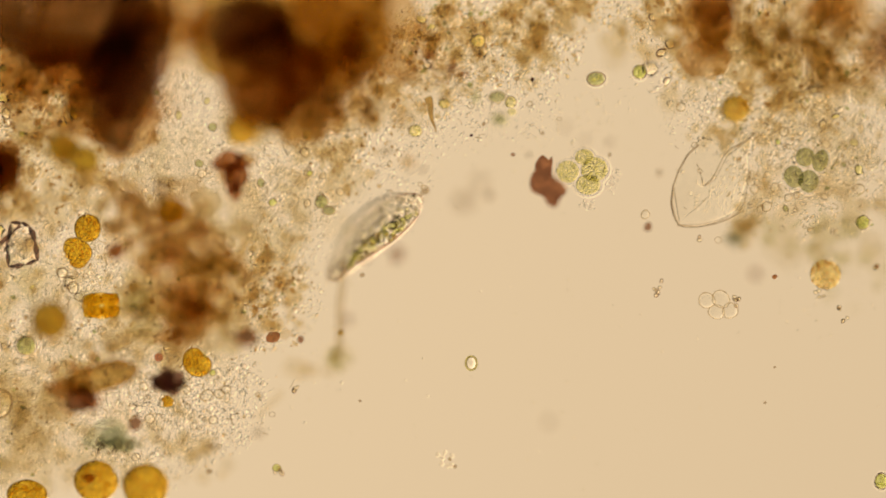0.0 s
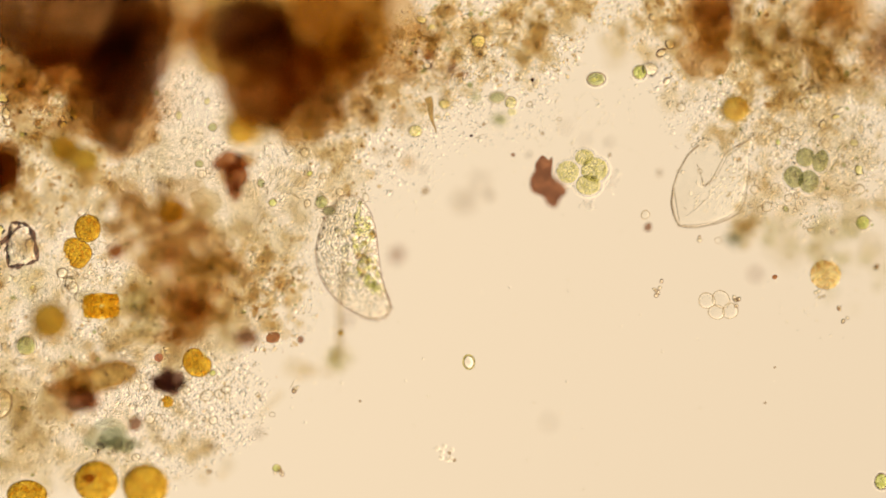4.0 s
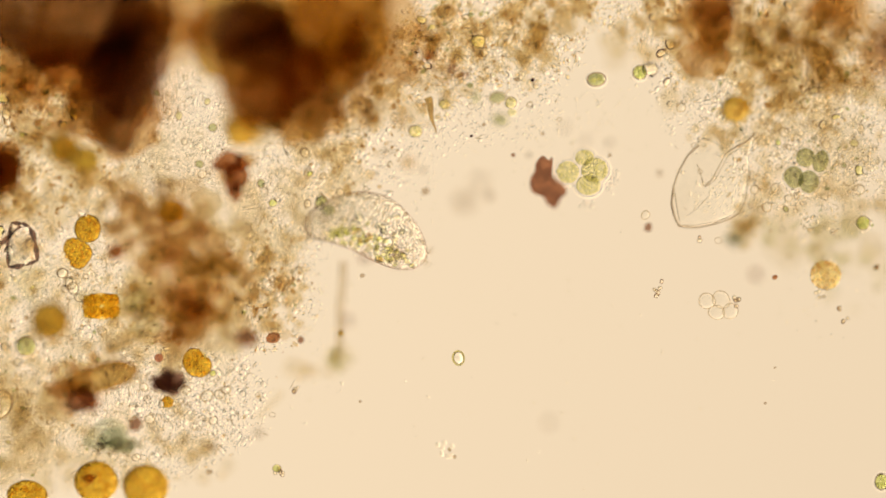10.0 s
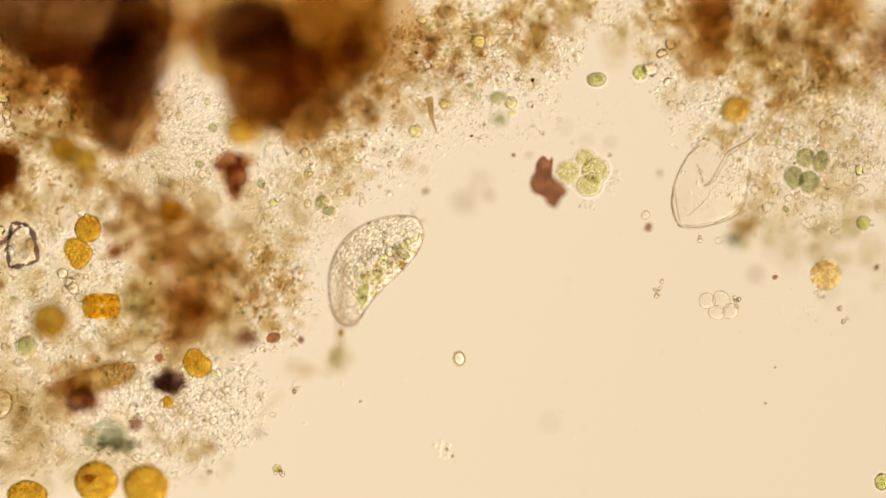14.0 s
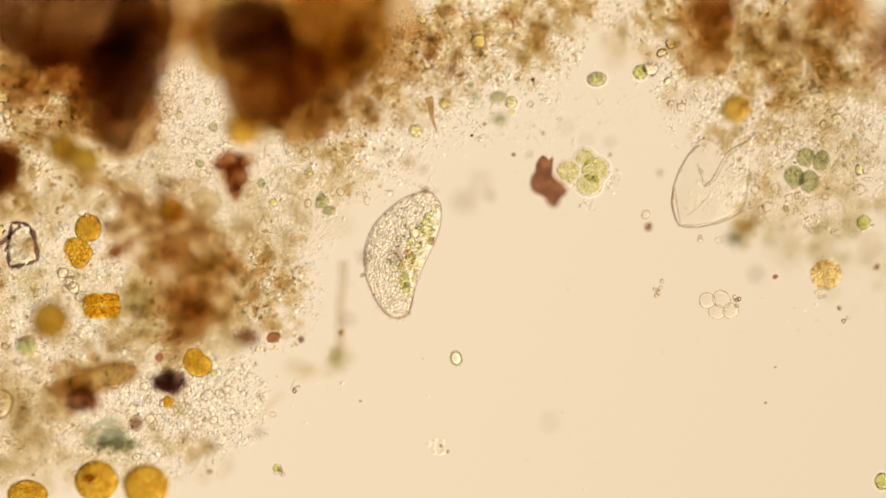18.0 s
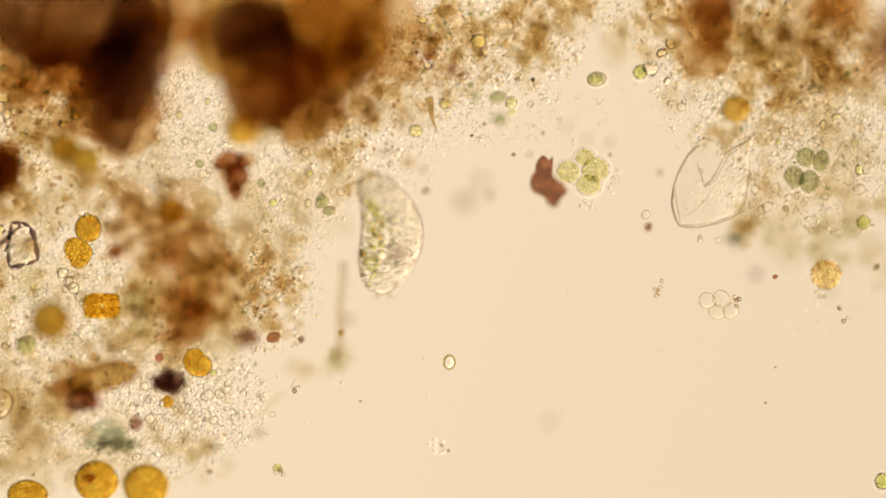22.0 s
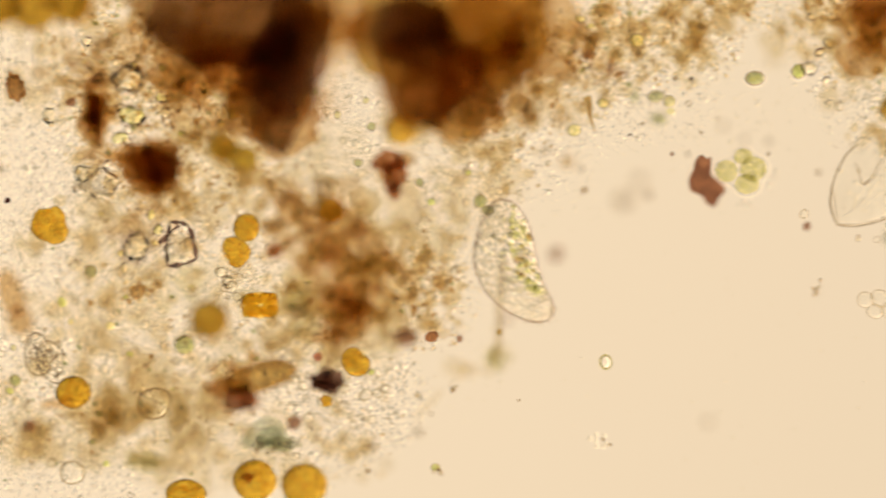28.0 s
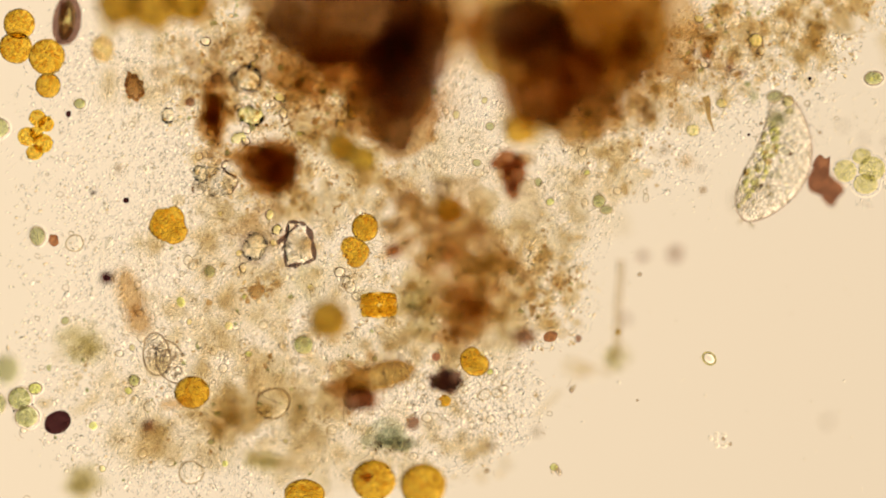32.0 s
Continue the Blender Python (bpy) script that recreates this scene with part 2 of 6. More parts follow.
def turned(n):
    q = rng.normal(size=(n, 4))
    q /= np.linalg.norm(q, axis=1)[:, None]
    w, x, y, z = q.T
    return np.stack([np.stack([1 - 2 * (y * y + z * z), 2 * (x * y - z * w), 2 * (x * z + y * w)], -1),
                     np.stack([2 * (x * y + z * w), 1 - 2 * (x * x + z * z), 2 * (y * z - x * w)], -1),
                     np.stack([2 * (x * z - y * w), 2 * (y * z + x * w), 1 - 2 * (x * x + y * y)], -1)], 1)


def grains(name, places, radii, material, level=2, uneven=0.25, flat=(0.55, 1.3)):
    """Many small uneven grains in one mesh; places in metres, radii in graticule units."""
    v, f = BALL[level]
    n = len(places)
    scale = rng.uniform(flat[0], flat[1], (n, 1, 3)) * (np.asarray(radii) * U)[:, None, None]
    wob = 1.0 + uneven * rng.normal(size=(n, len(v), 1)).clip(-1.5, 1.5) * 0.5
    pts = np.einsum("nij,nkj->nki", turned(n), v[None] * wob * scale) + np.asarray(places)[:, None, :]
    low = pts[:, :, 2].min(1)
    pts[:, :, 2] += np.maximum(0.002 - low, 0)[:, None]
    faces = f[None] + (np.arange(n) * len(v))[:, None, None]
    return mesh_from(name, pts.reshape(-1, 3), faces.reshape(-1, 3), material)


def spots(n, u, v, su, sv, z, sz, turn=0.0, edge=2.2):
    """n random places in an oval patch, denser in the middle."""
    a, b = rng.normal(size=n), rng.normal(size=n)
    keep = a * a + b * b < edge ** 2
    a, b = a[keep], b[keep]
    c, s = math.cos(radians(turn)), math.sin(radians(turn))
    uu, vv = u + a * su * c - b * sv * s, v + a * su * s + b * sv * c
    zz = np.maximum(0.01, z + sz * rng.normal(size=len(a)))
    free = np.ones(len(a), bool)
    for cu, cv, cr in (CELLS if z < 0.3 else ()):
        free &= (uu - cu) ** 2 + (vv - cv) ** 2 > cr * cr
    uu, vv, zz = uu[free], vv[free], zz[free]
    return np.array([at(p, q, r)[:] for p, q, r in zip(uu, vv, zz)])


TAKEN = {}            # the beads that lie on the slide already, by squares of 12 units


def settle(n, u, v, su, sv, size, z, sz, turn=0.0, edge=2.2, packed=0.72, bare=-0.3):
    """Up to n round beads in an oval patch, side by side without overlap: places and radii."""
    c, s = math.cos(radians(turn)), math.sin(radians(turn))
    a, b = rng.normal(size=n), rng.normal(size=n)
    radii = np.clip(size * rng.lognormal(0, 0.32, n), 1.1, 4.5)
    places, kept = [], []
    for p, q, r in zip(a, b, radii):
        if p * p + q * q > edge ** 2:
            continue
        x, y = u + p * su * c - q * sv * s, v + p * su * s + q * sv * c
        if any((x - cu) ** 2 + (y - cv) ** 2 < cr * cr for cu, cv, cr in CELLS):
            continue
        if noise.noise(Vector((x * 0.021, y * 0.021, 1.7))) + 0.5 * noise.noise(Vector((x * 0.05, y * 0.05, 6.1))) < bare:
            continue
        i, j = int(x // 12), int(y // 12)
        if any((x - x1) ** 2 + (y - y1) ** 2 < (packed * (r + r1)) ** 2
               for di in (-1, 0, 1) for dj in (-1, 0, 1) for x1, y1, r1 in TAKEN.get((i + di, j + dj), ())):
            continue
        TAKEN.setdefault((i, j), []).append((x, y, r))
        places.append(at(x, y, max(0.012, z + sz * rng.normal()))[:])
        kept.append(r)
    return np.array(places).reshape(-1, 3), np.array(kept)


def floc(label, u, v, su, sv, n, size, material, z=0.1, sz=0.05, turn=0.0, edge=2.2, level=2, name="detritus_floc"):
    """A loose heap of tiny grains that nobody could count."""
    if material in (M_LITTER, M_TAN, M_BROWN_GRAIN):
        p, r = settle(int(1.5 * n), u, v, su, sv, 0.84 * size if material == M_LITTER else 0.76 * size, z, sz, turn, edge, 0.72, -0.6 if material == M_LITTER else -0.3 if material == M_TAN else -0.2)
        fine = r < 2.3
        if fine.any():
            tagged(new(name, grains(name, p[fine], r[fine], material, 1, 0.2, (0.5, 1.8))), label, "detritus", "", "stuff")
        p, r = p[~fine], r[~fine]
        me = grains(name, p, r, material, 2, 0.24, (0.45, 1.6))
    else:
        p = spots(n, u, v, su, sv, z, sz, turn, edge)
        r = size * rng.lognormal(0, 0.4, len(p))
        me = grains(name, p, r, material, 1 if size < 3 else level)
    ob = new(name, me)
    return tagged(ob, label, "detritus", "", "stuff")


def tube(name, pts, radius, material, sides=8, taper=None):
    """A round thread along points in metres."""
    pts = [Vector(p) for p in pts]
    verts, faces = [], []
    for i, p in enumerate(pts):
        d = (pts[min(i + 1, len(pts) - 1)] - pts[max(i - 1, 0)]).normalized()
        side = d.cross(Vector((0, 0, 1)))
        side = side.normalized() if side.length > 1e-4 else Vector((1, 0, 0))
        up = side.cross(d)
        r = radius * U * (taper(i / (len(pts) - 1)) if taper else 1.0)
        for k in range(sides):
            a = 2 * math.pi * k / sides
            verts.append(p + r * (math.cos(a) * side + math.sin(a) * up))
    for i in range(len(pts) - 1):
        for k in range(sides):
            a, b = i * sides + k, i * sides + (k + 1) % sides
            faces.append((a, b, b + sides, a + sides))
    return mesh_from(name, [v[:] for v in verts], faces, material)


def outline(name, pts, material, height):
    """A flat-lying body with a rounded rim, from an outline (u, v about its middle) and half its thickness."""
    n = len(pts)
    rings = [(0.0, -1.0), (0.55, -0.95), (0.86, -0.7), (0.97, -0.35), (1.0, 0.0), (0.97, 0.35), (0.86, 0.7), (0.55, 0.95), (0.0, 1.0)]
    verts, faces = [], []
    for s, h in rings[1:-1]:
        for (x, y) in pts:
            verts.append((x * s * U, -y * s * U, h * height * U))
    m = len(rings) - 2
    for i in range(m - 1):
        for k in range(n):
            a, b = i * n + k, i * n + (k + 1) % n
            faces.append((a, a + n, b + n, b))
    lo, hi = len(verts), len(verts) + 1
    verts += [(0, 0, -height * U), (0, 0, height * U)]
    for k in range(n):
        faces.append((lo, k, (k + 1) % n, (k + 1) % n))
        t = (m - 1) * n
        faces.append((hi, t + (k + 1) % n, t + k, t + k))
    bm = bmesh.new()
    vs = [bm.verts.new(p) for p in verts]
    for fc in faces:
        idx = list(dict.fromkeys(fc))
        bm.faces.new([vs[i] for i in idx])
    bmesh.ops.recalc_face_normals(bm, faces=bm.faces)
    for p in bm.faces:
        p.smooth = True
    me = bpy.data.meshes.new(name)
    bm.to_mesh(me)
    bm.free()
    me.materials.append(material)
    return me


def closed_curve(knots, steps=8):
    """A smooth closed outline through a few knots."""
    out, n = [], len(knots)
    for i in range(n):
        p0, p1, p2, p3 = (Vector(knots[(i + k - 1) % n]) for k in range(4))
        for s in range(steps):
            t = s / steps
            out.append(0.5 * ((2 * p1) + (p2 - p0) * t + (2 * p0 - 5 * p1 + 4 * p2 - p3) * t * t + (3 * p1 - p0 - 3 * p2 + p3) * t ** 3))
    return [(p.x, p.y) for p in out]


def crumpled(v, radii, r):
    """Copies of the ball v of the given radii, each squeezed, turned and dented in its own way."""
    n = len(radii)
    a, b = r.uniform(0, 6.283, n), r.uniform(0, 6.283, n)
    long = r.uniform(0.7, 1.6, (n, 1, 1))
    p = v[None] * np.concatenate([long, 1.15 / long ** 0.7, np.ones((n, 1, 1))], 2) * (1 + 0.12 * r.normal(size=(n, len(v), 1)).clip(-1.6, 1.6))
    x, y = p[:, :, 0] * np.cos(a)[:, None] - p[:, :, 1] * np.sin(a)[:, None], p[:, :, 0] * np.sin(a)[:, None] + p[:, :, 1] * np.cos(a)[:, None]
    y, z = y * np.cos(0.5 * np.sin(b))[:, None] - p[:, :, 2] * np.sin(0.5 * np.sin(b))[:, None], y * np.sin(0.5 * np.sin(b))[:, None] + p[:, :, 2] * np.cos(0.5 * np.sin(b))[:, None]
    return np.stack([x, y, z], 2) * np.asarray(radii)[:, None, None]


def granules(name, material, ru, rv, n, size, seed, thick=0.25, level=1, hole=0.0):
    """Fine granules spread through the middle of a cell of half-axes ru, rv."""
    r = np.random.default_rng(int(seed * 97) % 100000)
    pts, radii = [], []
    for a, q, d, k in zip(r.uniform(0, 6.283, 3 * n), np.sqrt(r.uniform(hole, 1, 3 * n)) * 0.9, r.uniform(-1, 1, 3 * n), size * r.uniform(0.55, 1.45, 3 * n)):
        x, y = math.cos(a) * q * ru, math.sin(a) * q * rv
        if all((x - p[0]) ** 2 + (y - p[1]) ** 2 > (0.8 * (k + h)) ** 2 for p, h in zip(pts, radii)):
            pts.append((x, y, d * thick * min(ru, rv) * math.sqrt(1 - q * q)))
            radii.append(k)
    v, f = BALL[max(level, 2)]
    allv = crumpled(v, radii, r) * U + np.array(pts)[:, None, :] * U
    return mesh_from(name, allv.reshape(-1, 3), (f[None] + (np.arange(len(pts)) * len(v))[:, None, None]).reshape(-1, 3), material)


def loop(name, ru, rv, thick, material, seed=0.0, arc=1.0):
    """A thin round rim of half-axes ru, rv, slightly uneven."""
    pts = []
    for k in range(33):
        a = 2 * math.pi * arc * k / 32
        w = 1.0 + 0.05 * math.sin(2 * a + seed) + 0.03 * math.sin(3 * a + 2 * seed)
        pts.append((ru * w * math.cos(a) * U, rv * w * math.sin(a) * U, 0.0))
    return tube(name, pts, thick, material, 6)


def skirt(name, pts, width, material):
    """A sloping clear ring round an outline (u, v about its middle), bending light into a bright halo."""
    n = len(pts)
    bm = bmesh.new()
    low, top, out = [], [], []
    for k in range(n):
        p, q = Vector(pts[k - 1]), Vector(pts[(k + 1) % n])
        d = (q - p).normalized()
        x, y = pts[k]
        away = Vector((d.y, -d.x))
        if away.dot(Vector((x, y))) < 0:
            away = -away
        low.append(bm.verts.new((x * U, -y * U, -0.5 * width * U)))
        top.append(bm.verts.new((x * U, -y * U, 0.5 * width * U)))
        out.append(bm.verts.new(((x + away.x * width) * U, -(y + away.y * width) * U, -0.5 * width * U)))
    for k in range(n):
        j = (k + 1) % n
        bm.faces.new((low[k], low[j], top[j], top[k]))
        bm.faces.new((top[k], top[j], out[j], out[k]))
        bm.faces.new((out[k], out[j], low[j], low[k]))
    bmesh.ops.recalc_face_normals(bm, faces=bm.faces)
    me = bpy.data.meshes.new(name)
    bm.to_mesh(me)
    bm.free()
    me.materials.append(material)
    return me


def ring_of(ru, rv, n=40):
    return [(ru * math.cos(k * 2 * math.pi / n), rv * math.sin(k * 2 * math.pi / n)) for k in range(n)]


# ---- slide and lamp ----
def slide_and_lamp():
    bm = bmesh.new()
    bmesh.ops.create_cube(bm, size=1.0)
    bmesh.ops.scale(bm, vec=(16.0, 11.0, 1.2), verts=bm.verts)
    bmesh.ops.translate(bm, vec=(-0.8, 0, -0.6), verts=bm.verts)
    me = bpy.data.meshes.new("slide")
    bm.to_mesh(me)
    bm.free()
    me.materials.append(M_SLIDE)
    tagged(new("ground", me), "clear glass microscope slide under a film of water", "slide", "", "structure")
    bm = bmesh.new()
    bmesh.ops.create_cone(bm, cap_ends=True, segments=96, radius1=LAMP_RADIUS, radius2=LAMP_RADIUS, depth=0.6)
    me = bpy.data.meshes.new("condenser_lamp")
    bm.to_mesh(me)
    bm.free()
    me.materials.append(lamp_mat())
    lamp = new("condenser_lamp", me)
    lamp.location = (0, 0, LAMP_DEPTH)
    tagged(lamp, "warm frosted condenser lamp shining up through the slide", "lamp", "", "structure")
    return lamp


LAMP = slide_and_lamp()


# ---- large dark clumps of rotted matter ----
def clump(label, u, v, z, lobes, name="debris_clump", turn=0.0):
    """lobes: name, du, dv, dz, rx, ry, rz, material, roughness."""
    top = thing(name, label, "debris", u, v, z, turn)
    for k, (nm, du, dv, dz, rx, ry, rz, m, rough) in enumerate(lobes):
        part(nm, lump(nm, m, rx, ry, rz, seed=k + u * 0.01, rough=rough, freq=1.5), top, place=(du * U, -dv * U, dz))
    return top


def dark_clumps():
    clump("black-brown clump of rotted plant matter with ochre fringe", 194, 60, 0.46, [
        ("core", 20, 66, 0.06, 70, 84, 60, M_HUMUS, 0.25),
        ("core", 40, 40, 0.0, 66, 70, 60, M_HUMUS, 0.26),
        ("core", 14, 128, 0.0, 40, 84, 40, M_HUMUS, 0.3),
        ("lobe", -74, -30, 0.0, 140, 84, 60, M_HUMUS, 0.3),
        ("lobe", -70, -22, 0.05, 160, 92, 70, M_HUMUS_DIM, 0.3),
        ("lobe", 56, -20, 0.0, 52, 74, 50, M_HUMUS_DIM, 0.25),
        ("lobe", 14, 104, 0.0, 62, 104, 50, M_HUMUS_DIM, 0.3),
        ("lobe", -50, 60, -0.1, 60, 60, 50, M_HUMUS_TAN, 0.45),
        ("lobe", -26, 136, -0.1, 48, 56, 40, M_HUMUS_TAN, 0.55),
        ("fringe", 30, 170, -0.1, 56, 44, 40, M_HUMUS_PALE, 0.55),
        ("fringe", -20, 6, 0.0, 126, 92, 80, M_HUMUS_PALE, 0.35),
        ("fringe", -120, 66, -0.2, 84, 40, 50, M_HUMUS_PALE, 0.45)])
    clump("dark russet clump of rotted plant matter with ochre edges", 470, 60, 0.62, [
        ("core", -34, -8, 0.06, 70, 62, 60, M_HUMUS, 0.3),
        ("core", -10, 10, 0.06, 70, 66, 60, M_HUMUS, 0.35),
        ("core", -24, -14, 0.06, 66, 46, 50, M_HUMUS, 0.35),
        ("core", 60, 60, 0.05, 44, 40, 40, M_HUMUS_RED, 0.4),
        ("lobe", 10, 70, 0.0, 92, 86, 70, M_HUMUS_RED, 0.3),
        ("lobe", 6, 108, 0.0, 62, 54, 50, M_HUMUS_RED, 0.35),
        ("lobe", 40, -60, 0.0, 100, 60, 70, M_HUMUS_TAN, 0.3),
        ("lobe", 70, 138, -0.15, 60, 56, 50, M_HUMUS_TAN, 0.4),
        ("fringe", -42, 0, 0.0, 88, 104, 70, M_HUMUS_OCHRE, 0.3),
        ("fringe", 122, -8, 0.05, 102, 104, 80, M_HUMUS_OCHRE, 0.35),
        ("fringe", 160, -20, 0.0, 110, 100, 80, M_HUMUS_PALE, 0.4),
        ("fringe", -156, -44, -0.1, 56, 60, 40, M_HUMUS_TAN, 0.3)])
    clump("brown-red clump of decayed matter at the edge of the litter", -21, 291, 0.38, [
        ("core", 8, 4, 0, 46, 42, 40, M_HUMUS_RED, 0.5), ("core", 14, 6, 0, 36, 32, 30, M_HUMUS_RED, 0.6), ("lobe", 22, -28, 0, 30, 20, 24, M_HUMUS_TAN, 0.6), ("lobe", -24, -14, 0.02, 34, 20, 24, M_HUMUS_TAN, 0.6),
        ("lobe", 34, 16, 0, 24, 30, 24, M_HUMUS_RED, 0.6), ("lobe", 2, 38, 0.03, 28, 20, 24, M_HUMUS_TAN, 0.6), ("lobe", -8, 8, 0, 38, 34, 30, M_HUMUS_TAN, 0.6),
        ("lobe", -50, -10, 0, 26, 14, 18, M_HUMUS_TAN, 0.6)])
    clump("rust-brown upright streak of decayed matter", -114, 200, 0.34, [
        ("core", 0, 4, 0, 15, 36, 16, M_HUMUS_RED, 0.6), ("lobe", -4, 22, 0, 20, 26, 16, M_HUMUS_TAN, 0.6), ("lobe", 2, -26, 0, 20, 26, 16, M_HUMUS_PALE, 0.6), ("lobe", 10, 6, 0, 24, 22, 14, M_HUMUS_PALE, 0.6)])
    clump("dark russet blurred clump of plant matter", 1260, 10, 0.6, [
        ("core", 0, -2, 0, 40, 36, 36, M_HUMUS_RED, 0.4),
        ("fringe", -8, 26, -0.1, 52, 66, 50, M_HUMUS_PALE, 0.35)])
    clump("brown rounded lump of decayed matter", 1248, 104, 0.22, [("core", 0, 0, 0, 44, 36, 36, M_HUMUS_PALE, 0.3), ("lobe", 14, -66, 0.06, 34, 34, 30, M_HUMUS_PALE, 0.5)])
    clump("rust-brown blurred lump of plant matter", 1478, 4, 0.6, [("core", 0, 0, 0, 40, 34, 34, M_HUMUS_TAN, 0.4), ("fringe", 4, 14, 0, 56, 44, 40, M_HUMUS_PALE, 0.4)])
    clump("dim grey-brown clump of plant matter", 1568, 82, 0.9, [("core", 5, 0, 0, 30, 46, 40, M_HUMUS, 0.3), ("fringe", 0, 0, 0, 44, 62, 50, M_HUMUS_PALE, 0.3)])


dark_clumps()


# ---- amber and green cells ----
def amber(u, v, ru, rv, z, label, turn=0.0, m=None, lobes=(), tinted=False, boxy=False, bean=(), group="amber cysts", name="amber_cyst"):
    """A thick-walled granular cyst; lobes are the daughter cells, given about its middle."""
    m = m or M_AMBER
    if z < 0.3:
        CELLS.append((u, v, 0.9 * max(ru, rv)))
    top = thing(name, label, "cyst", u, v, z, turn, group)
    seed = u * 0.013 + v * 0.007
    if lobes:
        for k, (du, dv, r1, r2) in enumerate(lobes):
            if boxy:
                square = closed_curve([(-r1, 0), (-0.8 * r1, -0.8 * r2), (0, -r2), (0.8 * r1, -0.8 * r2), (r1, 0), (0.8 * r1, 0.8 * r2), (0, r2), (-0.8 * r1, 0.8 * r2)], 4)
                cell = part("daughter_cell", outline("daughter_cell", square, m, min(r1, r2) * 0.8), top, place=(du * U, -dv * U, 0.0))
            else:
                cell = part("daughter_cell", lump("daughter_cell", m, r1, r2, min(r1, r2) * 0.9, seed + k, 0.06), top, place=(du * U, -dv * U, 0.0), turn=seed + k)
            tagged(part("granules", granules("granules", M_GRIT, r1, r2, int(0.16 * r1 * r2), 2.7, seed + k), cell, "fine amber granules"), kind="stuff")
        if tinted:
            part("sheath", lump("sheath", M_AMBER_THIN, ru, rv, min(ru, rv) * 0.9, seed, 0.05), top, "thin sheath")
    else:
        if bean:
            part("protoplast", outline("protoplast", closed_curve(bean, 5), m, min(ru, rv) * 0.8), top)
        else:
            part("protoplast", lump("protoplast", m, ru * 0.93, rv * 0.93, min(ru, rv) * 0.88, seed, 0.06), top)
        if m in (M_AMBER, M_AMBER_PALE, M_GOLD, M_CYST):
            grit = M_GRIT_PALE if m == M_AMBER_PALE else M_GRIT
            tagged(part("granules", granules("granules", grit, ru * 0.95, rv * 0.95, int(0.16 * ru * rv), 2.5 if m == M_AMBER_PALE else 2.9, seed), top, "fine amber granules"), kind="stuff")
        if z < 0.3 and ru > 15 and m != M_AMBER_PALE:
            ring = closed_curve(bean, 5) if bean else [(1.0 * p, 1.0 * q) for p, q in ring_of(ru * 0.95, rv * 0.95)]
            part("rim", tube("rim", [(p * U, -q * U, 0.0) for p, q in ring + ring[:1]], 1.6, M_AMBER_RIM, 6), top, "olive-brown edge")
        if not bean and m != M_AMBER_PALE:
            part("wall", lump("wall", M_CLEAR, ru * 1.03, rv * 1.03, min(ru, rv) * 0.97, seed, 0.05), top, "thin clear wall")
    return top


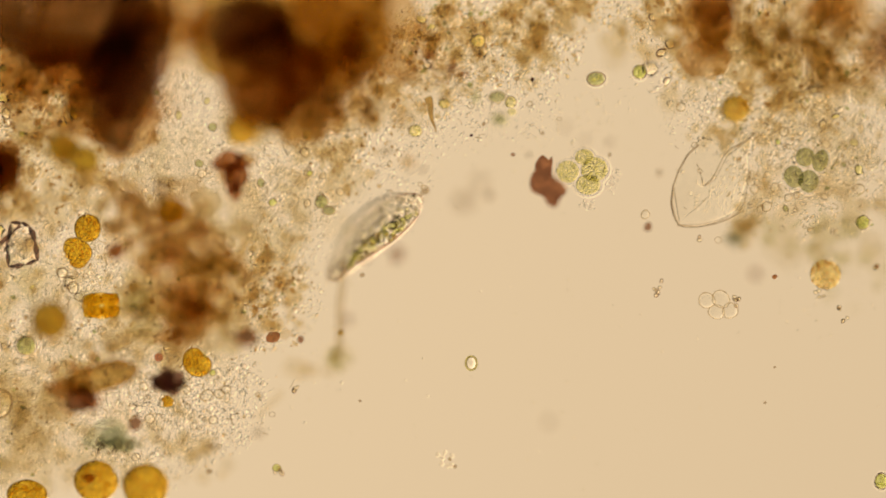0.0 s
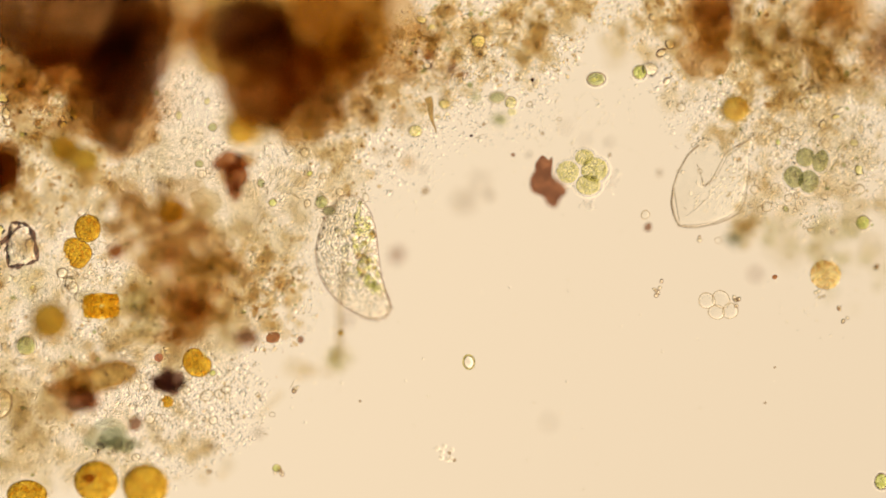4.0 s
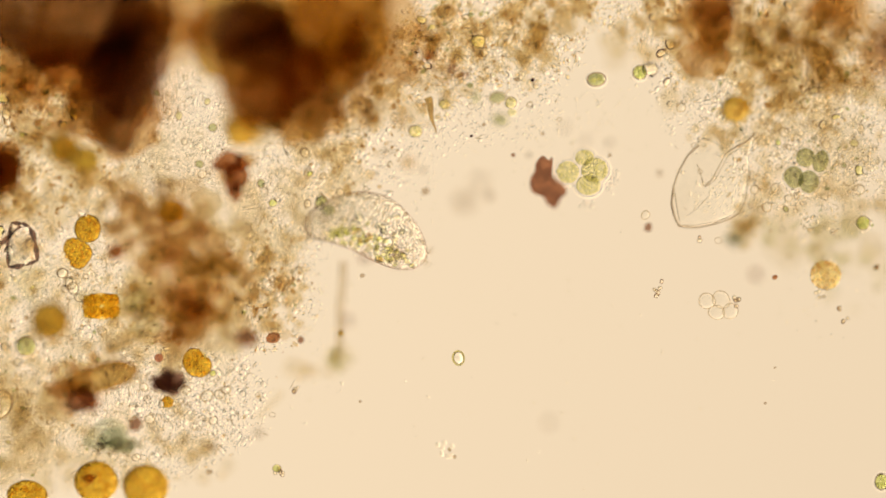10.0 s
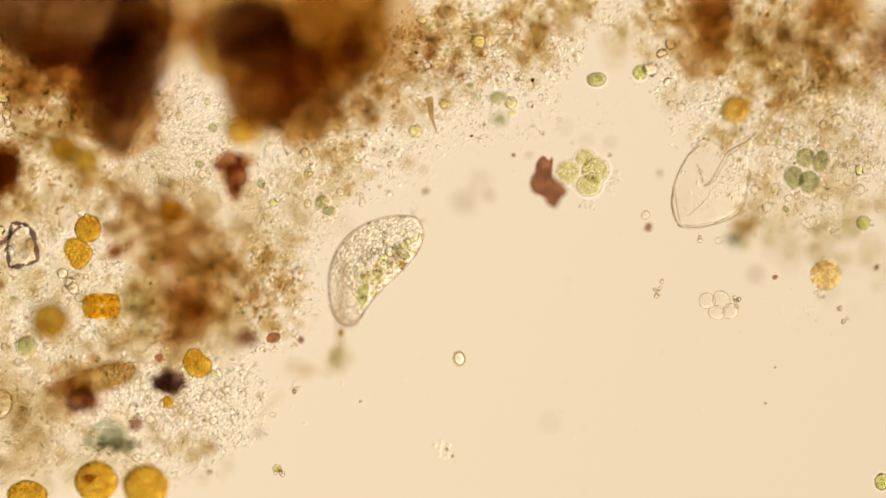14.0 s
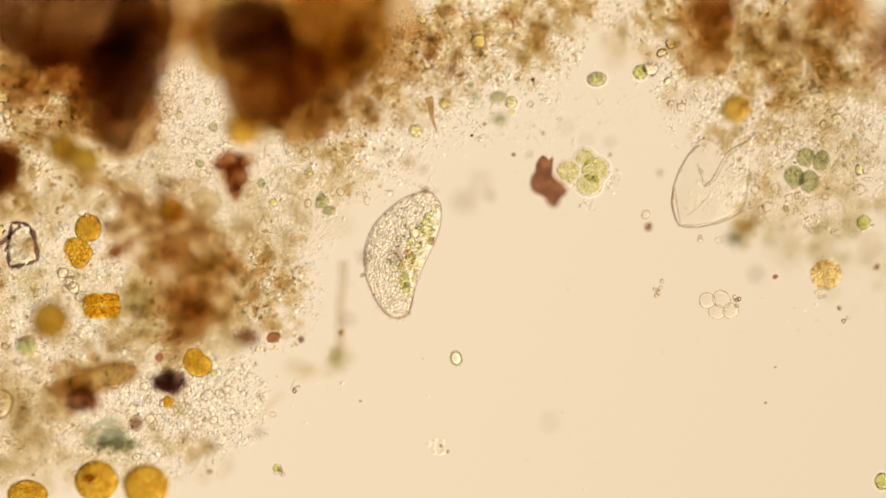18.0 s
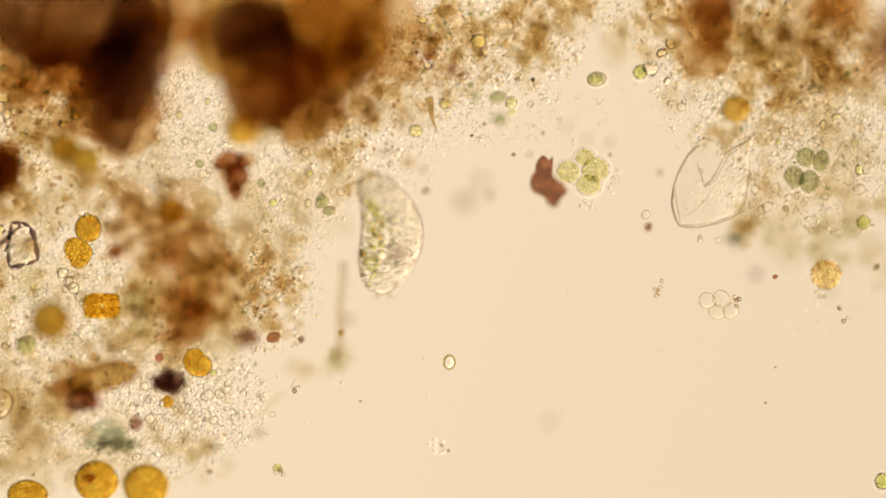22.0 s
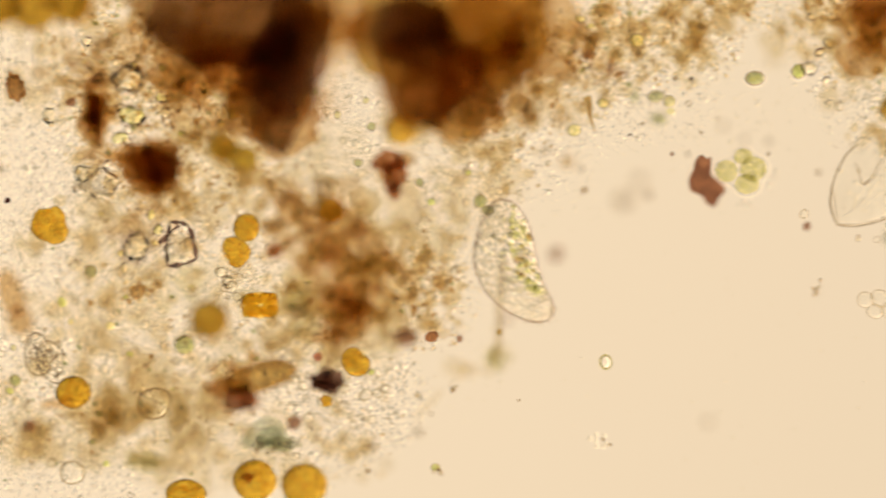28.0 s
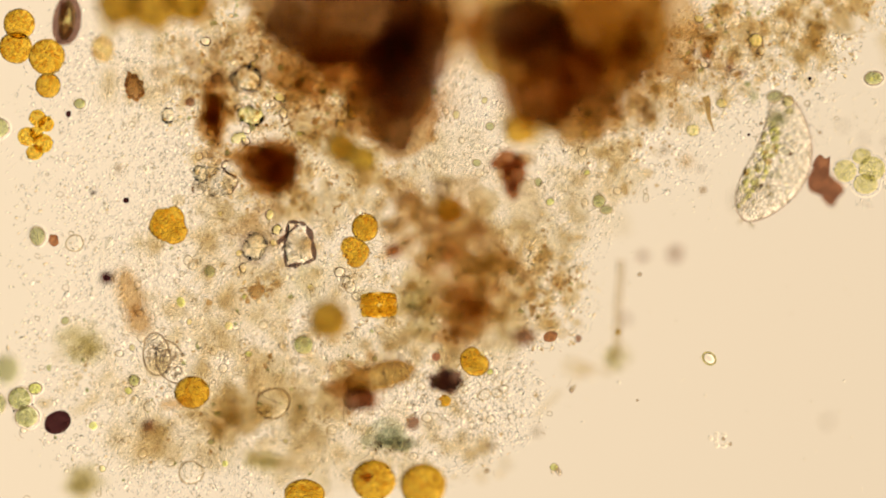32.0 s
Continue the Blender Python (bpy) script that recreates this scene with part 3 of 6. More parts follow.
def ambers():
    g = "orange-amber granular round cyst among the litter"
    amber(155, 404, 23, 25, 0.12, g)
    amber(137, 447, 25, 26, 0.12, "lumpy split amber granular cyst touching another", 0, M_AMBER, bean=[(-24, -6), (-20, -20), (-6, -26), (8, -20), (20, -12), (25, 2), (18, 16), (6, 27), (-8, 24), (-13, 12), (-18, 4)])
    amber(179, 541, 34, 24, 0.13, "amber cyst split into four granular cells", 2, M_GOLD, [(-15.5, -10, 16.8, 11), (15.5, -10.5, 16.8, 11), (-15.5, 11, 16.8, 11), (15.5, 10.5, 16.8, 11)], True, True)
    amber(88, 567, 36, 36, 0.55, "blurred olive-amber cyst above the litter", 0, M_AMBER_DIM)
    amber(348, 641, 26, 25, 0.14, "bright orange bean-shaped cyst", 0, M_GOLD, bean=[(-22, -12), (-10, -23), (4, -22), (12, -10), (24, -2), (24, 12), (14, 23), (0, 25), (-14, 19), (-22, 6)])
    spotted = amber(170, 852, 39, 36, 0.2, "large dark-amber granular cyst with a brown spot")
    part("spot", lump("spot", M_RUST, 10, 9, 8, 4, 0.3), spotted, "dark brown spot", (-12 * U, 6 * U, 0.06))
    amber(258, 860, 40, 38, 0.26, "large amber cyst slightly blurred", 0, M_AMBER)
    amber(48, 876, 36, 26, 0.14, g)
    amber(304, 374, 29, 28, 0.5, "blurred amber cyst within brown floc", 0, M_AMBER_SOFT)
    amber(427, 231, 29, 29, 0.5, "blurred golden cyst under the dark clump", 0, M_AMBER_SOFT)
    amber(112, 262, 30, 28, 0.5, "blurred olive cyst beside the dark clump", 0, M_OLIVE)
    amber(150, 283, 28, 26, 0.5, "blurred olive cyst beside the dark clump", 0, M_OLIVE)
    amber(1302, 193, 27, 25, 0.3, "golden granular cyst at the litter edge", 0, M_CYST)
    amber(1461, 486, 30, 28, 0.17, "pale golden coarse-grained cyst", 0, M_AMBER_PALE)
    amber(296, 711, 12, 11, 0.1, "small golden cyst below a black flake")
    amber(-457, 44, 28, 27, 0.13, g)
    amber(-463, 86, 29, 28, 0.13, g)
    amber(-408, 102, 32, 32, 0.13, g)
    amber(-406, 153, 22, 22, 0.13, g)
    amber(-310, 88, 22, 26, 0.3, "pale orange smooth cyst", 10, M_AMBER_PALE)
    amber(-429, 243, 33, 40, 0.13, "golden cyst split into five round cells", 0, M_GOLD,
          [(5, -32, 16, 15), (20, -22, 14, 14), (-14, 0, 17, 17), (14, 12, 18, 17), (-1, 28, 15, 14), (2, -6, 12, 12)])
    amber(-193, 399, 33, 34, 0.14, "lumpy golden-amber granular cyst among pale crumbs", 0, M_AMBER, bean=[(-30, -8), (-20, -26), (-2, -27), (12, -32), (26, -18), (27, -2), (33, 12), (24, 29), (6, 34), (-4, 29), (-20, 22), (-33, 8)])
    amber(-151, 696, 31, 28, 0.16, "orange-brown granular cyst with a bright rim", 0, M_AMBER)
    amber(-283, 8, 40, 42, 0.6, "large blurred golden cyst", 0, M_AMBER_DIM)
    amber(-222, 14, 46, 44, 0.6, "large blurred golden cyst", 0, M_AMBER_DIM)
    amber(-158, 4, 42, 42, 0.6, "large blurred golden cyst", 0, M_AMBER_DIM)


ambers()


def green(u, v, ru, rv, z, label, turn=0.0, m=None, name="green_alga", group="green algae"):
    top = thing(name, label, "alga", u, v, z, turn, group)
    if z < 0.3:
        CELLS.append((u, v, max(ru, rv)))
    s = u * 0.017 + v * 0.011
    part("protoplast", lump("protoplast", m or M_GREEN, ru * 0.9, rv * 0.9, min(ru, rv) * 0.88, s, 0.03), top)
    if ru > 9:
        grit = M_GRIT_GREEN if m in (None, M_GREEN, M_BRIGHT, M_LEMON, M_MINT) else M_GRIT_GREY
        tagged(part("granules", granules("granules", grit, ru * 0.9, rv * 0.9, int(0.10 * ru * rv), 2.2, s), top, "fine green granules"), kind="stuff")
    part("wall", lump("wall", M_CLEAR, ru * 1.04, rv * 1.04, min(ru, rv), s, 0.015), top, "clear wall")
    if ru > 9 and z < 0.3:
        part("rim", loop("rim", ru * 0.95, rv * 0.95, 1.2, M_SPECK, s), top, "thin dark rim")
    # clear wedge added to imitate the bright halo of light round a cell
    if z < 0.18 and ru > 9:
        part("halo_ring", skirt("halo_ring", ring_of(ru * 1.1, rv * 1.1), 3.5, M_HALO), top, "clear wedge ring added for the bright halo")
    return top


def colony(u, v, z, label, cells, m, halo=None, name="algal_colony"):
    top = thing(name, label, "algae", u, v, z)
    for k, (du, dv, ru, rv, turn) in enumerate(cells):
        CELLS.append((u + du, v + dv, max(ru, rv) + 2))
        cell = part("cell", lump("cell", m, ru, rv, min(ru, rv) * 0.9, u * 0.01 + k, 0.03), top, place=(du * U, -dv * U, 0), turn=radians(turn))
        grit = M_GRIT_GREEN if m == M_GREEN else M_GRIT_GREY
        tagged(part("granules", granules("granules", grit, ru, rv, int(0.2 * ru * rv), 2.5, u * 0.01 + k), cell, "fine green granules"), kind="stuff")
        if halo:
            part("sheath", lump("sheath", M_CLEAR, ru + halo, rv + halo, min(ru, rv) * 0.9 + halo, u * 0.01 + k, 0.02), cell, "clear sheath")
    rim = []
    for k in range(60):
        a, r = 2 * math.pi * k / 60, 90.0
        while r > 5 and not any(((r * math.cos(a) - du) / (ru + 3)) ** 2 + ((r * math.sin(a) - dv) / (rv + 3)) ** 2 < 1 for du, dv, ru, rv, _ in cells):
            r -= 0.5
        rim.append((r * math.cos(a), r * math.sin(a)))
    # the colony's halo of light, imitated by an added clear wedge
    part("halo_ring", skirt("halo_ring", rim, 4.5, M_HALO), top, "clear wedge ring added for the bright halo")
    return top


def greens():
    colony(1030, 303, 0.13, "four pale green granular cells pressed together", [(-25, 1, 20, 20, 0), (4, -25, 17, 14, 10), (22, -3, 24, 22, 0), (11, 24, 22, 18, 0)], M_GREEN)
    colony(1424, 300, 0.13, "four grey-green cells in two pairs", [(-19, 13, 17.5, 20, 10), (7, 21, 18, 20, -10), (1, -22, 17, 17, 0), (28, -15, 14, 20, -15)], M_GREYGREEN)
    spotty = green(1055, 140, 16, 12, 0.12, "small oval green alga with two pale spots", 0, M_MINT)
    part("rim", loop("rim", 16.5, 12.5, 0.8, M_SPECK, 0.0), spotty, "dark thin rim")
    for du, dv in ((-5, 2), (6, -1)):
        part("pale_spot", lump("pale_spot", M_LEMON, 5, 4, 3, du, 0.05, level=2), spotty, "pale round spot", (du * U, -dv * U, 0.05))
    green(46, 612, 18, 17, 0.12, "round mint-green alga on a short stalk", 0, M_MINT)
    green(569, 358, 11, 12, 0.12, "small olive-green alga touching a grain", 0, M_MINT)
    green(582, 373, 11, 8, 0.16, "small grey-green alga grain", 0, M_GREYGREEN)
    green(846, 73, 13, 12, 0.14, "bright lemon droplet-like alga", 0, M_LEMON)
    green(735, 232, 12, 11, 0.18, "bright lemon droplet-like alga", 0, M_LEMON)
    green(786, 184, 10, 9, 0.18, "pale lemon droplet-like alga", 0, M_LEMON)
    green(880, 172, 16, 10, 0.22, "grey-green oval alga in crumbs", 10, M_GREYGREEN)
    green(904, 181, 10, 10, 0.12, "small round green alga in the litter", 0, M_GREEN)
    green(906, 198, 9, 7, 0.2, "small round green alga in the litter", 0, M_GREEN)
    green(885, 212, 16, 11, 0.4, "blurred grey-green alga beside crumbs", -10, M_GREYGREEN)
    green(842, 172, 8, 13, 0.4, "blurred grey alga beside crumbs", 0, M_GREYGREEN)
    green(1132, 128, 12, 13, 0.16, "bright green fragment in litter", 0, M_BRIGHT)
    green(1527, 394, 12, 12, 0.16, "bright green glowing alga", 0, M_BRIGHT)
    green(1560, 852, 12, 14, 0.12, "bright round alga with a dark rim", 0, M_BRIGHT)
    green(-456, 707, 21, 21, 0.12, "round grey-green alga beside a dark egg", 0, M_MINT)
    green(-444, 739, 21, 20, 0.12, "round grey-green alga beside a dark egg", 0, M_MINT)
    green(-429, 689, 12, 10, 0.14, "small green alga with bright middle", 0, M_BRIGHT)
    green(-480, 656, 24, 28, 0.45, "blurred dark green alga in the litter", 0, M_GREYGREEN)
    green(-494, 716, 14, 18, 0.2, "grey-green alga beside others", 0, M_GREYGREEN)
    green(-493, 228, 18, 17, 0.16, "pale green round alga", 0, M_MINT)
    green(-425, 419, 14, 17, 0.16, "lumpy grey-green alga in the litter", 0, M_GREYGREEN)
    green(-350, 185, 10, 9, 0.12, "small round green alga with bright middle", 0, M_MINT)
    green(-254, 675, 10, 10, 0.12, "small round green alga with bright middle", 0, M_MINT)
    green(-171, 536, 8, 10, 0.12, "small bright green alga in litter", 20, M_BRIGHT)
    green(-120, 482, 10, 11, 0.14, "small grey-green alga in the litter", 0, M_GREYGREEN)
    green(-86, 578, 8, 8, 0.14, "small lemon alga in the litter", 0, M_LEMON)
    green(-326, 755, 8, 8, 0.12, "small bright green alga in litter", 0, M_BRIGHT)
    green(-93, 822, 6, 6, 0.12, "small bright green alga in litter", 0, M_BRIGHT)


greens()


# ---- single objects ----
def plate(u, v, z, label, knots, m, half, name, category, smooth=3, turn=0.0):
    me = outline(name, closed_curve(knots, smooth), m, half)
    return thing(name, label, category, u, v, z, turn, mesh=me)


def oddments():
    plate(968, 320, 0.24, "dark maroon angular flake beside green cells",
          [(-20, -36), (-8, -52), (3, -42), (10, -48), (9, -14), (16, 2), (35, 20), (24, 36), (16, 54), (2, 48), (-8, 30), (-27, 20), (-30, -2), (-22, -20)], M_MAROON, 16, "maroon_flake", "flake").rotation_euler[0] = radians(-33)
    clump("rust-brown ragged wedge of plant tissue", 414, 306, 0.34, [
        ("core", -6, -18, 0.0, 27, 19, 14, M_RUST, 0.55), ("core", 3, 4, 0.0, 20, 27, 14, M_RUST, 0.5), ("lobe", 2, 32, 0.0, 12, 17, 10, M_RUST, 0.5),
        ("lobe", 20, -22, 0.03, 17, 13, 12, M_HUMUS_TAN, 0.55), ("lobe", -15, -2, 0.03, 14, 20, 12, M_HUMUS_TAN, 0.55)], "rust_wedge")
    top = thing("black_flake", "black spiky flake over amber cells", "flake", 297, 676, 0.28)
    for k, (du, dv, rx, ry, trn) in enumerate(((-8, 2, 18, 14, 10), (10, -2, 16, 17, 50), (2, 12, 20, 10, -20), (-2, -14, 9, 10, 0), (20, 4, 12, 7, 30), (-20, -2, 12, 6, -30))):
        part("splinter", lump("splinter", M_FLAKE, rx, ry, 9, k + 3, 0.4, 2.4, 3, 0.7), top, "", (du * U, -dv * U, 0.01 * k), radians(trn))
    thing("red_grain", "small dark red oval grain", "grain", 483, 597, 0.13, 20, mesh=lump("red_grain", M_RUST, 13, 10, 9, 5, 0.15))
    thing("red_grain", "small rose-red round grain", "grain", 281, 633, 0.14, 0, mesh=lump("red_grain", M_ROSE, 8, 8, 7, 6, 0.1))
    thing("plum_grain", "blurred plum-grey grain in litter", "grain", 437, 598, 0.45, 0, mesh=lump("plum_grain", M_PLUM, 20, 16, 12, 7, 0.25))
    thing("red_grain", "red-brown angular grain in litter", "grain", -254, 156, 0.15, 10, mesh=lump("red_grain", M_HUMUS_RED, 15, 22, 12, 8, 0.6, 2.6, 4, 0.15))
    thing("red_grain", "small red grain beside a green alga", "grain", -396, 427, 0.14, 10, mesh=lump("red_grain", M_RUST, 9, 11, 8, 9, 0.3))
    thing("red_grain", "rust-red crumb in brown litter", "grain", -38, 517, 0.16, 20, mesh=lump("red_grain", M_HUMUS_TAN, 15, 11, 9, 31, 0.5, 2.2))
    thing("dark_egg", "black-red glossy oval egg", "egg", -389, 749, 0.14, 30, mesh=lump("dark_egg", M_BLACK, 25, 20, 18, 9, 0.05))
    thing("dark_grain", "blurred dark plum round grain", "grain", -303, 493, 0.35, 0, mesh=lump("dark_grain", M_BLACK, 12, 12, 10, 10, 0.15))
    top = thing("dark_testate", "dark grey glassy oval shell", "shell", -373, 38, 0.2, -6)
    part("shell", loop("shell", 15, 36, 10, M_FLAKE, 1.0), top, "thick smoky shell wall")
    part("lining", lump("lining", M_OLIVE_RIM, 15, 34, 12, 11, 0.15), top, "greenish clear inside")
    part("content", lump("content", M_PLUM, 12, 15, 8, 12, 0.4), top, "", (0, -20 * U, 0.02))
    part("content", lump("content", M_PLUM, 8, 16, 8, 22, 0.5), top, "", (-7 * U, 14 * U, 0.02))
    top = thing("empty_tube", "tan blurred tube with a rust-red plug", "tube", 180, 668, 0.34, 12)
    part("tube", lump("tube", M_TUBE, 62, 25, 20, 13, 0.3), top)
    part("lining", lump("lining", M_FLOC_OLIVE, 44, 13, 12, 14, 0.4), top, "ochre inside", (4 * U, 0, 0))
    part("rim", loop("rim", 60, 22, 3.5, M_HUMUS_PALE, 0.5), top, "dark plum edge")
    part("plug", lump("plug", M_PLUM, 26, 22, 20, 14, 0.5, 2.4), top, "rust-red plug", (-44 * U, -30 * U, 0))
    part("plug", lump("plug", M_HUMUS_TAN, 34, 18, 18, 24, 0.5, 2.4), top, "", (-56 * U, -8 * U, 0.05))
    part("knot", lump("knot", M_RUST, 20, 16, 14, 15, 0.3), top, "", (-30 * U, -36 * U, 0.12))
    top = thing("brown_rod", "blurred brown rod with an orange end", "rod", -258, 535, 0.5, -72)
    part("shaft", lump("shaft", M_HUMUS_TAN, 46, 24, 18, 16, 0.2), top, "", (-14 * U, 0, 0))
    part("tip", lump("tip", M_HUMUS_TAN, 26, 24, 16, 17, 0.15), top, "orange tip", (36 * U, 0, 0))
    top = thing("algal_fan", "teal-grey translucent fan with a dark green foot", "algae", 192, 772, 0.24)
    part("blade", outline("blade", closed_curve([(-46, 14), (-38, -6), (-20, -26), (4, -33), (24, -24), (36, -4), (46, 24), (30, 30), (6, 22), (-20, 24)], 4), M_FAN, 9), top)
    part("fold", outline("fold", closed_curve([(-22, 6), (-6, -14), (14, -18), (28, 0), (38, 22), (20, 26), (-4, 16)], 4), M_FAN, 7), top, "second layer", (2 * U, -2 * U, 0.02))
    for k in range(7):
        a = radians(-30 - 20 * k)
        part("rib", tube("rib", [(8 * U + math.cos(a) * r * U, -18 * U - math.sin(a) * r * U, 0.03) for r in (3, 12, 22, 30 + 3 * (k % 3))], 1.1, M_FLOC_GREY, 5), top, "thin dark rib")
    for u, v, rads in ((110, 483, (11, 10, 12, 9)),):
        chain = thing("cell_chain", "short chain of clear cells with thick walls", "cells", u, v, 0.12, 0, "cell chains")
        x = y = 0.0
        for k, r in enumerate(rads):
            cell = part("cell", lump("cell", M_CLEAR_HARD, r * 0.85, r * 0.7, r * 0.6, k + u, 0.08), chain, "", (x * U, -y * U, 0.0), k * 0.9)
            part("wall", loop("wall", r * 0.9, r * 0.75, 1.2, M_SPECK, k + u), cell, "thick dark wall")
            x, y = x + r * 0.9, y + r * (1.1 if k % 2 else 1.4)
    # minerals
    for u, v, z, ln, wd, trn, lab in ((34, 433, 0.13, 30, 34, 0, "clear angular crystal with dark edges"), (-41, 438, 0.2, 22, 26, -10, "clear blurred mineral grain"),
                                      (-54, 141, 0.17, 27, 24, 8, "clear mineral grain in brown matter"), (-194, 207, 0.14, 12, 14, 15, "small clear crystal in the litter"),
                                      (797, 25, 0.16, 27, 15, -20, "clear folded splinter with red edge"), (1150, 122, 0.14, 14, 12, 0, "small clear splinter in the litter"),
                                      (-110, 325, 0.14, 44, 30, 12, "clear angular glassy fragment"), (-47, 207, 0.16, 24, 17, -15, "yellow-green bright mineral grain"),
                                      (-69, 246, 0.15, 14, 10, 10, "small yellow-green mineral grain"), (-137, 308, 0.13, 12, 15, 20, "small bright clear mineral grain"), (1440, 160, 0.13, 17, 6, 15, "small clear mineral splinter"),
                                      (133, 152, 0.2, 11, 8, 0, "small bright mineral grain with red edge")):
        rr = random.Random(int(u * 7 + v))
        n = 7
        ring = [(math.cos(k * 6.283 / n + rr.uniform(-0.3, 0.3)), math.sin(k * 6.283 / n + rr.uniform(-0.3, 0.3)), rr.uniform(0.75, 1.2)) for k in range(n)]
        if u == 34:
            ring = [(dx / ln, -dy / wd, 1.0) for dx, dy in ((-14, -40), (4, -38), (18, -32), (28, -5), (33, 28), (10, 36), (-18, 40), (-22, 10))]
            n = len(ring)
        bm = bmesh.new()
        rows = [[bm.verts.new((x * q * ln * s * U, y * q * wd * s * U, (h + rr.uniform(-2, 2)) * U)) for x, y, q in ring] for s, h in ((0.7, -12), (1.0, -4), (0.97, 5), (0.62, 12))]
        for a, b in zip(rows, rows[1:]):
            for k in range(n):
                bm.faces.new((a[k], a[(k + 1) % n], b[(k + 1) % n], b[k]))
        bm.faces.new(rows[0][::-1])
        bm.faces.new(rows[-1])
        bmesh.ops.recalc_face_normals(bm, faces=bm.faces)
        me = bpy.data.meshes.new("crystal")
        bm.to_mesh(me)
        bm.free()
        me.materials.append(M_CRYSTAL)
        domed = u not in (34, -110)
        if domed:
            me = lump("stone", M_GEM_GREEN if u in (-47, -69) else M_SPLINTER if u == 797 else M_GEM, ln * 0.95, wd * 0.95, (0.4 if u == 797 else 0.8) * min(ln, wd), u * 0.1, 0.5, 2.0)
        gem = thing("crystal", lab, "crystal", u, v, z, trn, "crystals")
        part("stone", me, gem)
        # plum tubes and rings stand in for the dark fringe of bent light
        edge = [Vector((x * q * ln * U, y * q * wd * U, 0)) for x, y, q in ring]
        edge = [edge[k].lerp(edge[(k + 1) % n], s / 4) for k in range(n) for s in range(4)] + [edge[0]]
        for k in range(n):
            side = [edge[4 * k + j] + Vector((rr.uniform(-1.5, 1.5) * U, rr.uniform(-1.5, 1.5) * U, 0)) for j in range(5)]
            if not domed and rr.random() < (0.9 if u == 34 else 0.5):
                part("edge", tube("edge", side, rr.uniform(0.3, 1.0) * (6.5 if u == 34 else 2.2), M_EDGE if u == 34 else M_PLUM, 6, lambda s: 0.4 + 0.9 * math.sin(math.pi * s)), gem, "plum tube drawn for the dark refracting edge")
        if u == 34:
            part("edge", tube("edge", [Vector(((-34 + 36 * s / 6) * U, (1 + 33 * s / 6) * U, 0.02)) for s in range(7)], 4.0, M_EDGE, 6, lambda s: 0.8 + 0.4 * math.sin(7 * s)), gem, "plum tube drawn for the dark refracting edge")
        if domed and ln > 13 and u != 797:
            part("rim", loop("rim", ln * 1.02, wd * 1.02, 0.08 * min(ln, wd), M_PLUM, u), gem, "soft plum ring drawn for the dark refracting edge", (0, 0, 0.12))
        if ln > 18 and not domed:
            tagged(part("granules", granules("granules", M_LITTER, ln * 0.8, wd * 0.8, 40, 3.0, u, level=2), gem, "bright grains inside"), kind="stuff")
    # little clusters of clear grains lying in the open water
    rr = random.Random(58)
    for u, v, n, spread in ((1160, 519, 4, 6), (1302, 532, 6, 7), (1552, 472, 4, 4), (1452, 520, 6, 9), (1482, 547, 3, 5), (1493, 565, 3, 5), (1236, 425, 2, 5), (1168, 505, 2, 4), (495, 830, 6, 10), (520, 690, 4, 7)):
        top = thing("grain_cluster", "little cluster of clear grains with grey edges", "grains", u, v, 0.13, 0, "grain clusters")
        for k in range(n):
            r, place = rr.uniform(2.4, 4.2), (rr.gauss(0, 0.7) * spread * U, rr.gauss(0, 0.6) * spread * U, 0.0)
            grain = part("grain", lump("grain", M_GEM, r, r * 0.8, r * 0.7, k + u, 0.3, level=2), top, "", place, k * 1.3)
            part("rim", loop("rim", r, r * 0.8, 0.8, M_PLUM if k % 2 else M_SPECK, k), grain, "grey edge")
    # empty four-celled husk
    top = thing("empty_husk", "four empty clear cell walls joined together", "husk", 1272, 540, 0.12)
    for du, dv, ru, rv, trn in ((-21, -8, 15, 13, 0), (4, -10, 17, 14, -30), (-4, 12, 14, 13, 0), (20, 10, 13, 14, 0)):
        wall = part("cell_wall", lump("cell_wall", M_CLEAR, ru, rv, 9, du, 0.04), top, "", (du * U, -dv * U, 0), radians(trn))
        part("rim", loop("rim", ru, rv, 1.1, M_RIM, du), wall, "thin grey rim")
    # crumpled empty sacs
    top = thing("crumpled_sac", "two clear crumpled empty cell walls with grains", "husk", -206, 637, 0.13)
    CELLS.append((-206, 637, 36))
    for du, dv, ru, rv, trn, arc in ((-8, -8, 25, 36, 0.1, 1.0), (18, 6, 26, 38, 0.5, 0.8)):
        sac = part("sac", lump("sac", M_CLEAR, ru, rv, 14, du, 0.08), top, "", (du * U, -dv * U, 0), trn)
        part("rim", loop("rim", ru, rv, 1.7, M_SPECK, du, arc), sac, "thin grey rim")
        part("rim", loop("rim", ru * 0.9, rv * 0.92, 0.8, M_RIM, du + 1, 0.6), sac)
        tagged(part("granules", granules("granules", M_LITTER, ru * 0.9, rv * 0.9, 130, 2.8, du + 40, level=2), sac, "loose clear grains"), kind="stuff")
        tagged(part("granules", granules("granules", M_SPECK, ru * 0.8, rv * 0.8, 50, 1.6, du + 60), sac, "tiny dark grains"), kind="stuff")
